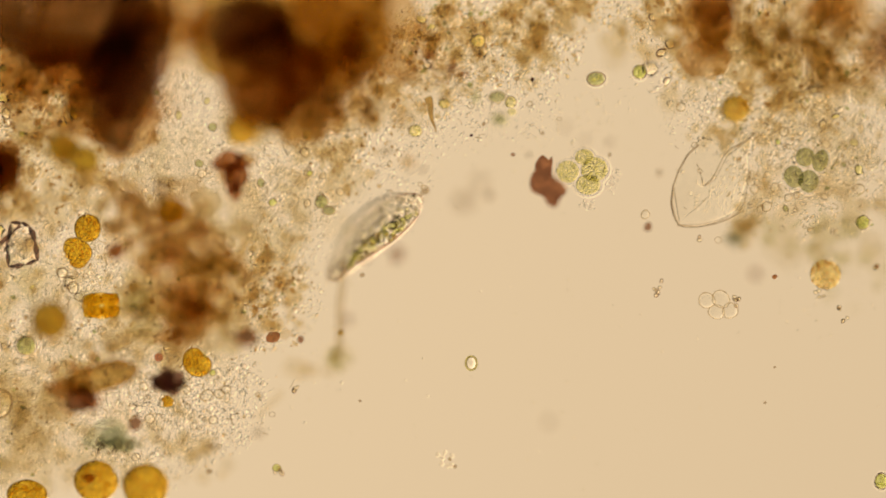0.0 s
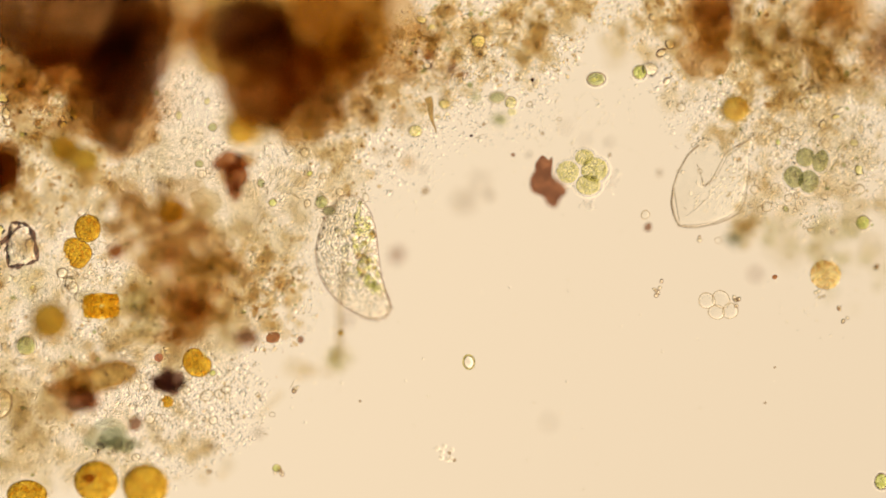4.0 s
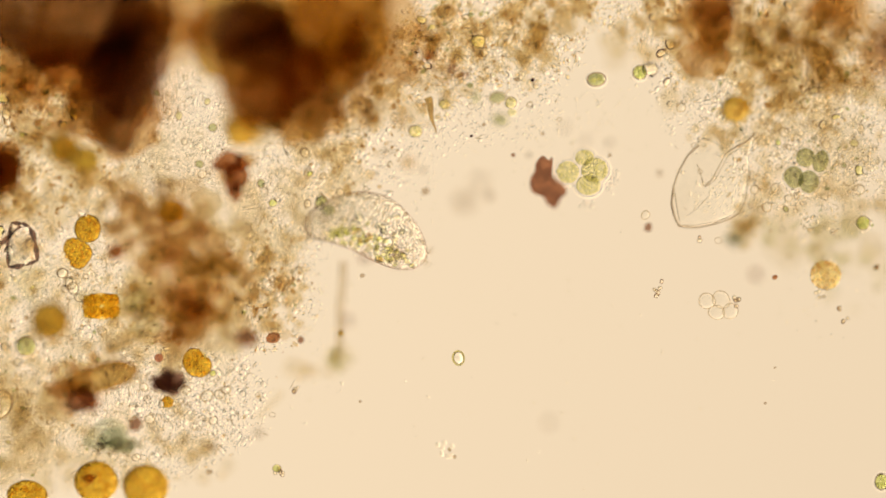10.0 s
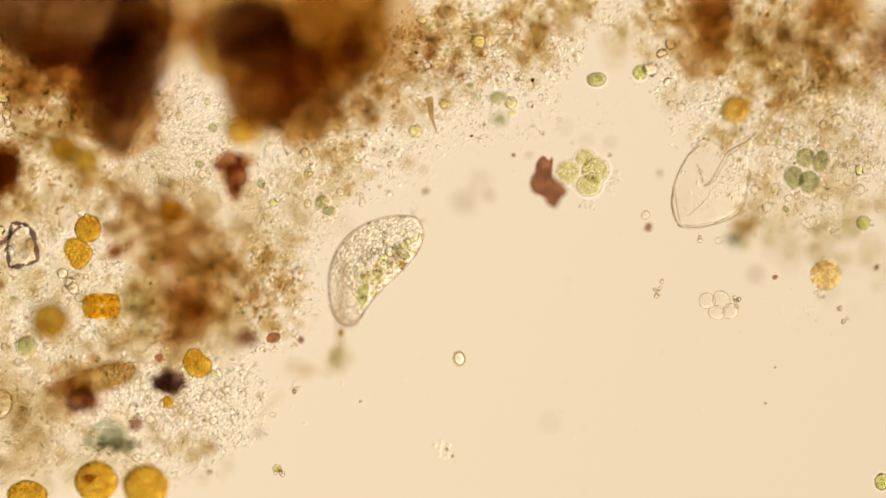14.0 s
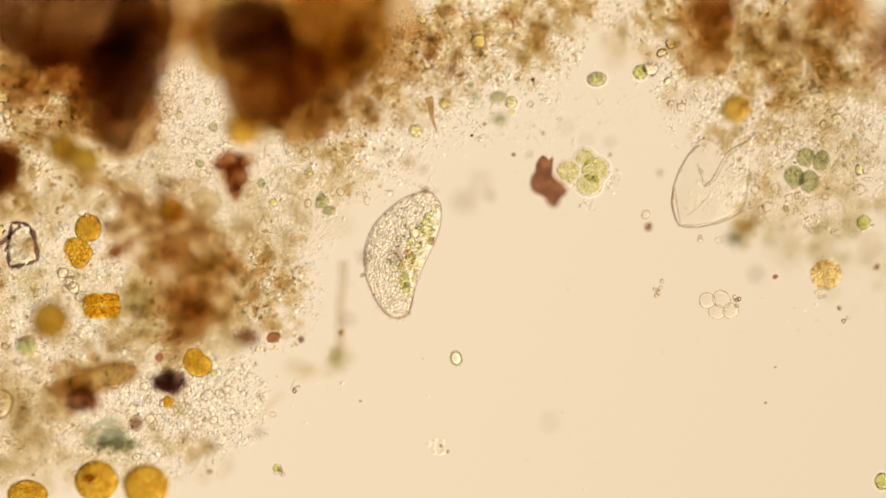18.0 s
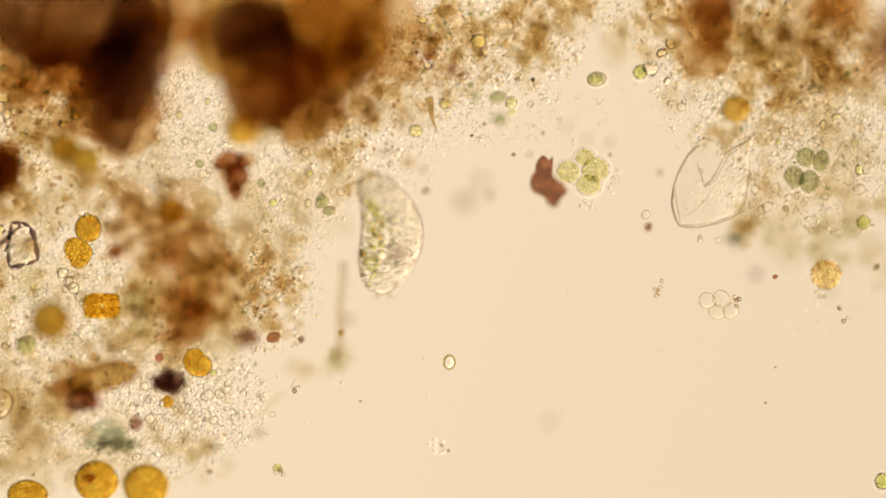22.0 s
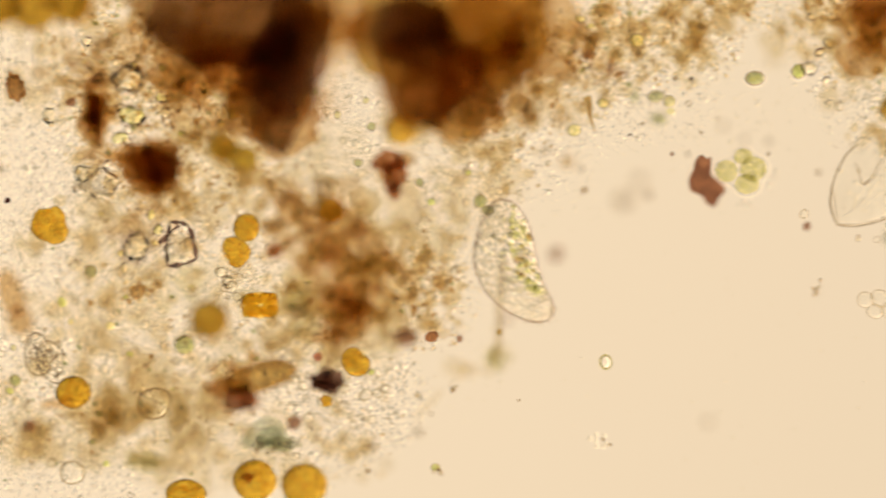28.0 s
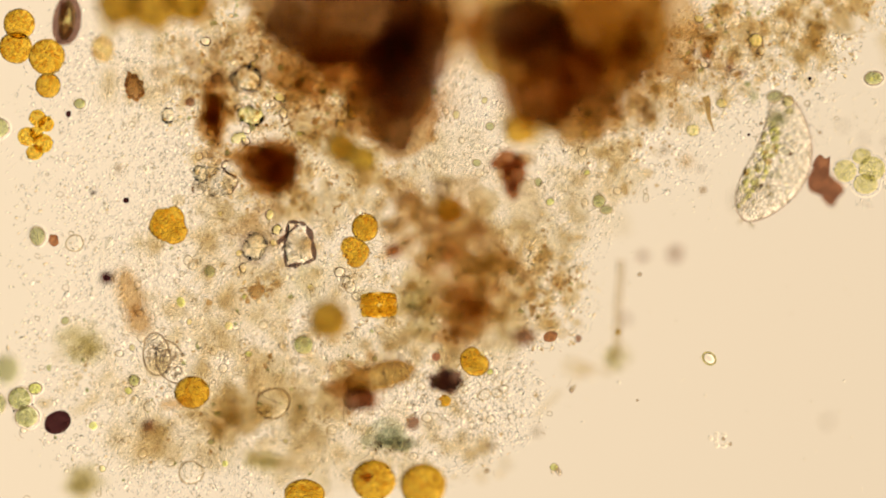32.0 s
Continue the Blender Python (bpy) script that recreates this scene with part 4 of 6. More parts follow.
    for u, v, r in ((-359, 432, 16), (-8, 715, 30), (-153, 838, 22), (-227, 720, 10), (110, 483, 9), (125, 500, 11), (116, 510, 8), (366, 700, 11), (388, 697, 9), (96, 762, 9), (1142, 380, 8),
                    (1371, 332, 8), (1357, 366, 9), (1425, 183, 9), (527, 485, 12), (1335, 335, 8), (60, 303, 12), (-150, 470, 9), (-278, 710, 9), (1520, 335, 10), (1395, 350, 7), (1410, 345, 6),
                    (1345, 370, 6), (180, 585, 8), (330, 690, 7), (400, 690, 8), (-60, 610, 9), (-190, 820, 8), (30, 640, 7), (265, 560, 8), (1440, 156, 9), (1205, 190, 8), (690, 290, 5), (545, 305, 7)):
        cell = thing("empty_cell", "small empty clear cell with thin grey rim", "cell", u, v, 0.12, u * 7 % 90, "empty cells")
        part("membrane", lump("membrane", M_CLEAR, r, r * 0.85, r * 0.6, u * 0.1, 0.06), cell)
        part("rim", loop("rim", r, r * 0.86, 0.7 + 0.06 * r, M_RIM, u * 0.3), cell, "thin grey rim")


oddments()


def small_cells():
    """Small empty cells, green cells and mineral grains strewn through the litter."""
    rr = random.Random(77)

    def strew(count, patches, apart):
        placed = []
        while len(placed) < count:
            cu, cv, su, sv = patches[len(placed) % len(patches)]
            u, v = cu + rr.gauss(0, 0.8) * su, cv + rr.gauss(0, 0.8) * sv
            if all((u - a) ** 2 + (v - b) ** 2 > (c + 8) ** 2 for a, b, c in CELLS) and all((u - a) ** 2 + (v - b) ** 2 > apart ** 2 for a, b in placed):
                placed.append((u, v))
        return placed

    wide = [(150, 420, 150, 150), (230, 690, 120, 80), (-100, 480, 110, 160), (1430, 270, 90, 80), (-70, 240, 60, 80), (520, 290, 60, 70), (-230, 640, 90, 120), (330, 230, 40, 60)]
    for u, v in strew(46, wide, 22):
        r = rr.uniform(4.5, 9)
        cell = thing("empty_cell", "small empty clear cell with thin grey rim", "cell", u, v, 0.125, rr.uniform(0, 180), "empty cells")
        part("membrane", lump("membrane", M_CLEAR_HARD, r * 0.92, r * 0.78, r * 0.6, u, 0.1, level=2), cell)
        part("rim", loop("rim", r, r * 0.84, rr.uniform(0.8, 1.3), rr.choice((M_SPECK, M_RIM)), u), cell, "thin grey rim")
        CELLS.append((u, v, r))
    for u, v in strew(40, wide, 40):
        r = rr.uniform(4, 7.5)
        cell = thing("green_alga", "tiny green alga with bright middle in litter", "alga", u, v, 0.13, rr.uniform(0, 180), "green algae")
        part("protoplast", lump("protoplast", rr.choice((M_MINT, M_BRIGHT, M_LEMON, M_GREEN)), r, r * rr.uniform(0.7, 1.0), r * 0.7, u, 0.12, level=2), cell)
        part("rim", loop("rim", r * 1.05, r * 0.9, 0.9, M_SPECK, u), cell, "thin dark rim")
        CELLS.append((u, v, r))
    for u, v in strew(36, [(-70, 230, 55, 70), (-60, 400, 60, 40), (20, 440, 40, 40), (60, 190, 60, 50), (1450, 200, 80, 60), (1150, 70, 40, 50), (-90, 90, 70, 60), (790, 90, 60, 50)], 20):
        r = rr.uniform(4, 10)
        top = thing("crystal", "small bright mineral grain with dark edges", "crystal", u, v, 0.135, rr.uniform(0, 180), "crystals")
        part("stone", lump("stone", rr.choice((M_GEM, M_GEM, M_GEM_GREEN)), r, r * rr.uniform(0.5, 0.9), r * 0.6, u, 0.6, 1.8, 2), top)
        # plum loop drawn for the dark fringe of bent light
        if r > 6:
            part("edge", loop("edge", r, r * 0.75, rr.uniform(0.8, 1.6), M_EDGE, u, rr.uniform(0.4, 0.8)), top, "plum tube drawn for the dark refracting edge")
        CELLS.append((u, v, r * 0.8))


small_cells()


def theca():
    """A large leaf-like empty shell with folds."""
    CELLS.extend([(1235, 350, 38), (1275, 345, 30), (1250, 300, 30)])
    knots = [(-62, 78), (-78, 40), (-70, -5), (-48, -48), (-20, -78), (10, -66), (40, -72), (68, -86), (60, -50), (58, -10), (44, 40), (20, 62), (-20, 78)]
    top = thing("empty_theca", "large clear leaf-shaped empty shell with fine folds", "shell", 1265, 322, 0.13)
    part("shell", outline("shell", closed_curve(knots, 6), M_CLEAR, 12), top)
    def line(name, pts, r, lab=""):
        q = [Vector((x * U, -y * U, 0.03)) for x, y in pts]
        fine = []
        for i in range(len(q) - 1):
            fine += [q[i].lerp(q[i + 1], k / 5) for k in range(5)]
        part(name, tube(name, fine + [q[-1]], r, M_SPECK), top, lab)
    line("rim", [(-28, -66), (-48, -48), (-64, -20), (-74, 8), (-77, 38), (-72, 60), (-64, 78)], 1.7, "thin grey rim")
    line("rim", [(-64, 78), (-30, 80), (0, 74), (24, 66), (44, 54)], 1.5)
    line("fold", [(70, -86), (56, -72), (36, -62), (18, -50), (12, -38), (4, -22), (-4, -6), (-18, 6)], 1.1, "fine fold")
    line("fold", [(66, -82), (40, -58), (22, -46), (10, -22), (0, -4), (-18, 8)], 0.8)
    line("fold", [(-32, -32), (-26, -18), (-20, 8)], 0.9)
    line("fold", [(-62, 76), (-68, 40), (-72, 10)], 0.8)
    line("fold", [(-50, 60), (-30, 44), (-14, 28)], 0.6)
    line("fold", [(44, 54), (54, 30), (58, 2), (60, -24)], 0.7)
    line("rim", [(-62, 76), (-30, 76), (0, 70), (24, 62)], 0.7)
    tagged(part("granules", granules("granules", M_CLEAR_HARD, 50, 40, 34, 2.4, 3.0, level=2), top, "loose clear grains", (0, -24 * U, 0)), kind="stuff")


theca()


def threads():
    def thread(u0, v0, u1, v1, r, m, z, label, wob=2.0, name="filament"):
        pts = []
        for k in range(13):
            s = k / 12
            pts.append(at(u0 + (u1 - u0) * s + wob * math.sin(s * 5 + u0), v0 + (v1 - v0) * s + wob * math.cos(s * 4 + v0), z))
        return tagged(new(name, tube(name, pts, r, m, taper=lambda s: 0.6 + 0.6 * math.sin(math.pi * (0.15 + 0.7 * s)))), label, "filament")
    stalk = tagged(new("stalk"), "pale blurred hollow stalk rising from green fuzz", "filament")
    for du in (-5, 5):
        part("side", tube("side", [at(607 + du - 9 * k / 10 + math.sin(k), 462 + 172 * k / 10, 0.36) for k in range(11)], 1.7, M_SPECK, 6), stalk, "soft grey edge")
    part("middle", tube("middle", [at(607 - 9 * k / 10 + math.sin(k), 462 + 172 * k / 10, 0.36) for k in range(11)], 5, M_FLOC_PALE, 8), stalk)
    thread(498, 690, 455, 745, 5, M_FLOC_PALE, 0.4, "pale blurred thin filament", 3)
    thorn = [at(757 + 14 * k / 8 + 1.5 * math.sin(k), 172 + 63 * k / 8, 0.15) for k in range(9)]
    tagged(new("spike", tube("spike", thorn, 7, M_TUBE, taper=lambda q: 1.05 - 0.95 * q)), "small ochre pointed spike", "filament")
    thread(20, 600, 38, 606, 3, M_CLEAR_HARD, 0.12, "short clear stalk in the litter", 0.5)
    thread(-208, 720, -150, 706, 8, M_HUMUS_PALE, 0.34, "brown stalk leading to an amber cyst", 2)


threads()


# ---- heaps of fine litter ----
def litter():
    b = "heap of brown plant crumbs on the slide"
    p = "pale heap of fine crumbs on the slide"
    for u, v, su, sv, n in ((1380, 90, 115, 66, 800), (1440, 200, 90, 50, 300), (795, 80, 50, 46, 300), (930, 60, 50, 42, 240), (60, 190, 80, 46, 320), (450, 505, 40, 54, 320), (620, 220, 60, 50, 160), (330, 700, 70, 60, 320), (200, 640, 130, 90, 420), (-120, 640, 120, 120, 420), (-90, 130, 70, 70, 240)):
        floc("bright clear grains sparkling in a brown heap", u, v, su, sv, n, 3.3, M_LITTER, 0.13, 0.02, name="bright_grains")
    floc("blurred brown cloud of soft plant crumbs", 325, 430, 48, 46, 60, 11, M_FLOC_RUSSET, 0.48, 0.08)
    floc("smooth blurred purple-brown cloud of plant matter", 350, 446, 36, 40, 12, 18, M_FLOC_RUSSET, 0.5, 0.06)
    floc("smooth blurred russet cloud of plant matter", 342, 548, 28, 34, 13, 17, M_FLOC_RUSSET, 0.5, 0.06)
    floc("smooth blurred ochre cloud of plant matter", 355, 500, 50, 60, 30, 20, M_FLOC_PALE, 0.5, 0.06)
    floc("blurred brown cloud of soft plant crumbs", 330, 540, 34, 36, 64, 11, M_FLOC_RUSSET, 0.48, 0.08)
    floc("blurred brown cloud of soft plant crumbs", 352, 500, 36, 50, 60, 12, M_FLOC_GOLD, 0.45, 0.06)
    floc("blurred ochre cloud of soft plant crumbs", 300, 500, 70, 80, 260, 10, M_FLOC_PALE, 0.4, 0.1)
    floc("brown grainy crumbs beside the cloud", 450, 515, 34, 46, 1000, 2.3, M_TAN, 0.14, 0.03)
    floc("tan grainy crumbs at the edge of clear water", 485, 510, 40, 60, 800, 2.6, M_TAN, 0.12, 0.05)
    floc("brown grainy heap below the dark clump", 795, 78, 46, 46, 2200, 2.3, M_BROWN_GRAIN, 0.13, 0.03)
    floc("brown grainy heap below the dark clump", 700, 130, 60, 50, 1500, 2.4, M_BROWN_GRAIN, 0.2, 0.08)
    floc("brown crumbs at the top edge", 930, 70, 48, 45, 1200, 2.3, M_BROWN_GRAIN, 0.13, 0.03)
    floc("tan blurred lump in the crumbs", 915, 85, 28, 26, 50, 7, M_FLOC_PALE, 0.3, 0.05)
    floc("brown crumbs at the top edge", 960, 20, 60, 24, 1000, 2.3, M_BROWN_GRAIN, 0.13, 0.03)
    floc(b, 620, 225, 16, 26, 160, 2.6, M_TAN, 0.2, 0.05)
    floc(b, 590, 285, 18, 16, 36, 6, M_FLOC_PALE, 0.3, 0.05)
    floc("soft brown cloud on the heap", 1330, 60, 120, 50, 220, 12, M_FLOC_PALE, 0.45, 0.1)
    floc("soft brown cloud on the heap", 1450, 50, 90, 45, 40, 12, M_FLOC, 0.5, 0.1)
    floc("brown grains of a large heap", 1380, 70, 120, 60, 4200, 2.3, M_BROWN_GRAIN, 0.14, 0.04)
    floc("brown grains of a large heap", 1150, 40, 40, 30, 900, 2.6, M_TAN, 0.14, 0.03)
    floc("brown grains of a large heap", 1320, 180, 50, 60, 500, 2.5, M_TAN, 0.16, 0.06)
    floc("tan grains of a large heap", 1440, 180, 80, 50, 1500, 2.5, M_TAN, 0.14, 0.06)
    floc("ochre grains round a golden cyst", 1310, 235, 22, 18, 60, 5, M_BROWN_GRAIN, 0.2, 0.05)
    floc("olive grains near the green cells", 1515, 280, 26, 18, 300, 2.8, M_TAN, 0.14, 0.04)
    floc("blurred olive-grey cloud", 1450, 425, 50, 28, 50, 9, M_FLOC_OLIVE, 0.45, 0.08)
    floc("blurred brown spot in the litter", 1315, 400, 12, 20, 60, 7, M_FLOC_PALE, 0.45, 0.05)
    floc("blurred grey spot in the litter", 1303, 424, 8, 6, 24, 6, M_FLOC_GREY, 0.5, 0.03)
    floc("blurred green fuzz at the end of a thread", 600, 632, 12, 9, 60, 6, M_FLOC_OLIVE, 0.45, 0.04)
    floc("blurred brown fuzz in the litter", 545, 658, 22, 8, 34, 6, M_FLOC_PALE, 0.5, 0.04)
    floc("grey-green fuzzy crumbs under a fan", 200, 786, 24, 8, 30, 6, M_FLOC_GREY, 0.24, 0.03)
    floc("dark fine crumbs under a grey-green fan", 204, 790, 22, 8, 40, 2.2, M_SPECK, 0.16, 0.04)
    floc("tan blurred cloud in the litter", -106, 746, 34, 22, 80, 9, M_FLOC_PALE, 0.4, 0.06)
    floc("ochre blurred cloud in the litter", -85, 740, 16, 18, 12, 9, M_FLOC, 0.4, 0.06)
    floc("olive blurred tuft in the litter", -346, 612, 22, 20, 140, 7, M_FLOC_OLIVE, 0.5, 0.06)
    floc("olive blurred tuft in the litter", -343, 855, 16, 16, 90, 7, M_FLOC_OLIVE, 0.5, 0.06)
    floc("olive blurred tuft in the litter", -31, 819, 16, 8, 60, 7, M_FLOC_OLIVE, 0.35, 0.05)
    floc("brown rotted crumbs in an upright streak", -114, 200, 14, 50, 190, 8, M_FLOC, 0.3, 0.06)
    floc("brown crumbs beside the dark clump", -10, 90, 60, 60, 1000, 2.5, M_BROWN_GRAIN, 0.14, 0.04)
    floc("brown crumbs round a russet lump", -40, 510, 22, 14, 130, 4, M_BROWN_GRAIN, 0.14, 0.04)
    floc("brown crumbs below the dark clump", 60, 170, 60, 40, 1300, 2.3, M_TAN, 0.14, 0.03)
    floc("brown crumbs round clear minerals", -60, 85, 70, 45, 1500, 2.4, M_BROWN_GRAIN, 0.14, 0.03)
    floc("brown crumbs round clear minerals", -100, 185, 50, 60, 1200, 2.4, M_BROWN_GRAIN, 0.13, 0.03)
    floc("brown crumbs round a russet clump", -20, 300, 50, 45, 900, 2.4, M_BROWN_GRAIN, 0.13, 0.03)
    soft = "blurred soft cloud of rotted crumbs"
    for u, v, su, sv, n, size, m, z in ((60, 105, 80, 26, 40, 11, M_FLOC, 0.6), (20, 60, 60, 60, 70, 12, M_FLOC, 0.7), (640, 110, 55, 60, 90, 12, M_FLOC, 0.6), (560, 190, 60, 28, 80, 11, M_FLOC, 0.55),
                                        (500, 215, 50, 22, 90, 11, M_FLOC_PALE, 0.55), (150, 190, 40, 40, 26, 11, M_FLOC_PALE, 0.6), (300, 40, 30, 40, 60, 12, M_FLOC, 0.8), (120, 340, 90, 50, 150, 10, M_FLOC_PALE, 0.45),
                                        (450, 390, 50, 60, 50, 11, M_FLOC_PALE, 0.5), (400, 470, 50, 60, 50, 10, M_FLOC_PALE, 0.45), (560, 320, 40, 60, 50, 9, M_FLOC_PALE, 0.4), (250, 590, 60, 40, 100, 10, M_FLOC_PALE, 0.45),
                                        (90, 690, 60, 60, 110, 10, M_FLOC_PALE, 0.45), (60, 800, 60, 50, 50, 11, M_FLOC_PALE, 0.5), (320, 760, 50, 50, 34, 10, M_FLOC_PALE, 0.45), (-40, 700, 60, 40, 90, 11, M_FLOC_PALE, 0.5),
                                        (-90, 590, 60, 60, 80, 11, M_FLOC_PALE, 0.5), (-100, 90, 60, 60, 60, 10, M_FLOC, 0.45), (-240, 140, 60, 40, 60, 11, M_FLOC_PALE, 0.5), (60, 510, 60, 40, 30, 11, M_FLOC_OLIVE, 0.5),
                                        (1400, 150, 110, 50, 120, 11, M_FLOC_PALE, 0.45), (1480, 330, 70, 40, 50, 11, M_FLOC_PALE, 0.5), (1240, 60, 50, 50, 30, 10, M_FLOC, 0.5), (1360, 40, 90, 30, 36, 11, M_FLOC, 0.5),
                                        (1500, 90, 60, 40, 40, 11, M_FLOC, 0.55), (750, 110, 40, 40, 50, 9, M_FLOC, 0.4), (950, 30, 60, 24, 60, 9, M_FLOC_PALE, 0.4), (-200, 780, 60, 30, 60, 11, M_FLOC_PALE, 0.5),
                                        (450, 512, 40, 50, 50, 9, M_FLOC, 0.4), (270, 370, 60, 40, 50, 10, M_FLOC, 0.45), (245, 405, 36, 26, 44, 10, M_FLOC, 0.45), (345, 560, 36, 26, 40, 10, M_FLOC_GOLD, 0.45), (60, 190, 60, 40, 40, 10, M_FLOC, 0.4), (245, 540, 26, 30, 50, 10, M_FLOC_OLIVE, 0.45), (-60, 400, 70, 60, 70, 10, M_FLOC_PALE, 0.4), (-150, 460, 80, 50, 60, 10, M_FLOC_PALE, 0.45), (-20, 380, 40, 50, 50, 10, M_FLOC, 0.45), (-150, 30, 70, 40, 60, 10, M_FLOC_PALE, 0.4), (10, 40, 40, 50, 50, 11, M_FLOC, 0.6), (-320, 690, 60, 60, 30, 10, M_FLOC_PALE, 0.45), (790, 70, 46, 50, 50, 9, M_FLOC_PALE, 0.35), (1380, 80, 110, 50, 60, 10, M_FLOC_PALE, 0.35), (80, 200, 70, 40, 60, 10, M_FLOC_PALE, 0.5),
                                        (930, 60, 40, 40, 60, 9, M_FLOC_PALE, 0.35), (-80, 120, 60, 60, 40, 9, M_FLOC_PALE, 0.35), (1300, 240, 40, 24, 50, 8, M_FLOC_PALE, 0.3), (1350, 330, 20, 30, 30, 8, M_FLOC_PALE, 0.35), (1505, 475, 34, 40, 26, 10, M_FLOC_OLIVE, 0.45), (110, 690, 26, 30, 20, 10, M_FLOC_RUSSET, 0.35),
                                        (60, 480, 60, 40, 26, 10, M_FLOC_GOLD, 0.42), (240, 470, 40, 40, 22, 10, M_FLOC_GOLD, 0.42), (130, 620, 70, 40, 30, 10, M_FLOC_GOLD, 0.42), (225, 800, 60, 30, 30, 10, M_FLOC_PALE, 0.42), (330, 790, 40, 40, 16, 10, M_FLOC_PALE, 0.42)):
        floc(soft, u, v, su, sv, n, size, m, z, 0.08, name="soft_floc")
    for u, v, su, sv, n in ((795, 78, 44, 44, 100), (700, 130, 58, 48, 80), (930, 70, 40, 42, 60), (960, 20, 56, 22, 50), (1380, 70, 120, 58, 230), (1330, 180, 46, 50, 50), (1440, 170, 80, 44, 80), (-10, 90, 60, 60, 45),
                            (60, 170, 58, 38, 70), (-60, 85, 66, 44, 50), (-100, 185, 48, 56, 40), (-20, 300, 50, 44, 50), (450, 515, 36, 50, 90), (500, 500, 30, 50, 24), (600, 240, 40, 50, 40), (1170, 30, 30, 24, 40), (120, 330, 80, 40, 50)):
        floc("golden-brown soft crumbs of a heap", u, v, su, sv, int(0.8 * n), 8, M_FLOC_GOLD, 0.33, 0.06, name="soft_floc")
    for u, v, su, sv, n in ((450, 515, 40, 50, 180), (500, 505, 34, 54, 220), (795, 78, 50, 46, 300), (700, 130, 60, 50, 250), (930, 70, 48, 45, 200), (960, 20, 60, 24, 180), (1380, 70, 120, 60, 300), (1330, 180, 50, 60, 120),
                            (1440, 170, 80, 46, 120), (-10, 90, 60, 60, 300), (60, 170, 70, 50, 700), (-60, 85, 70, 45, 380), (-100, 185, 50, 60, 380), (-20, 300, 50, 45, 300), (120, 330, 110, 70, 600), (-40, 510, 26, 16, 120),
                            (620, 240, 50, 60, 300), (1170, 30, 30, 26, 200), (80, 240, 70, 40, 350), (230, 640, 120, 80, 400), (-120, 640, 120, 120, 300)):
        floc("fine dark-brown crumbs among clear grains", u, v, su, sv, int(0.4 * n), 2.6, M_CRUMB, 0.17, 0.03, name="brown_crumbs")
    for u, v, su, sv, n in ((60, 700, 50, 40, 12), (40, 830, 50, 30, 12), (120, 800, 40, 30, 8), (330, 460, 50, 50, 14), (360, 560, 40, 40, 12), (450, 400, 50, 40, 10), (540, 370, 40, 50, 8), (60, 330, 60, 40, 14), (130, 200, 60, 50, 16),
                            (30, 230, 40, 40, 10), (1480, 440, 50, 30, 8), (1420, 400, 50, 30, 8), (-40, 700, 60, 40, 14), (-90, 770, 60, 40, 14), (-160, 620, 60, 60, 14), (-250, 740, 60, 60, 10), (620, 300, 50, 40, 8), (130, 430, 60, 50, 10),
                            (1340, 110, 80, 50, 10), (1470, 220, 60, 50, 8), (700, 150, 50, 40, 8), (-90, 470, 60, 60, 10), (230, 640, 50, 40, 8), (300, 300, 40, 40, 5)):
        floc("thin blurred haze of decayed matter", u, v, su, sv, n, 19, M_HAZE, 0.6, 0.1, name="haze")
    for u, v, su, sv, n, size, m in ((80, 165, 50, 36, 18, 9, M_HUMUS_PALE), (140, 205, 36, 30, 12, 9, M_HUMUS_PALE), (30, 120, 30, 30, 5, 10, M_HUMUS_PALE), (-60, 90, 60, 50, 7, 10, M_HUMUS_PALE)):
        floc("golden blurred crumbs below the dark clump", u, v, su, sv, n, size, m, 0.4, 0.08, name="rotted_lumps")
    for u, v, su, sv, n, size, m in ((110, 70, 90, 60, 16, 17, M_HUMUS_PALE), (130, 150, 60, 30, 12, 14, M_HUMUS_PALE), (240, 150, 40, 60, 10, 16, M_HUMUS_PALE), (480, 120, 80, 50, 14, 17, M_HUMUS_PALE),
                                     (520, 170, 60, 30, 12, 14, M_HUMUS_PALE), (630, 80, 50, 60, 14, 15, M_HUMUS_PALE), (350, 60, 14, 50, 10, 13, M_HUMUS_PALE), (590, 60, 40, 40, 8, 16, M_HUMUS_OCHRE)):
        floc("blurred lumps of rotted matter on the dark clumps", u, v, su, sv, n, size, m, 0.95, 0.12, 0, 1.9, name="rotted_lumps")
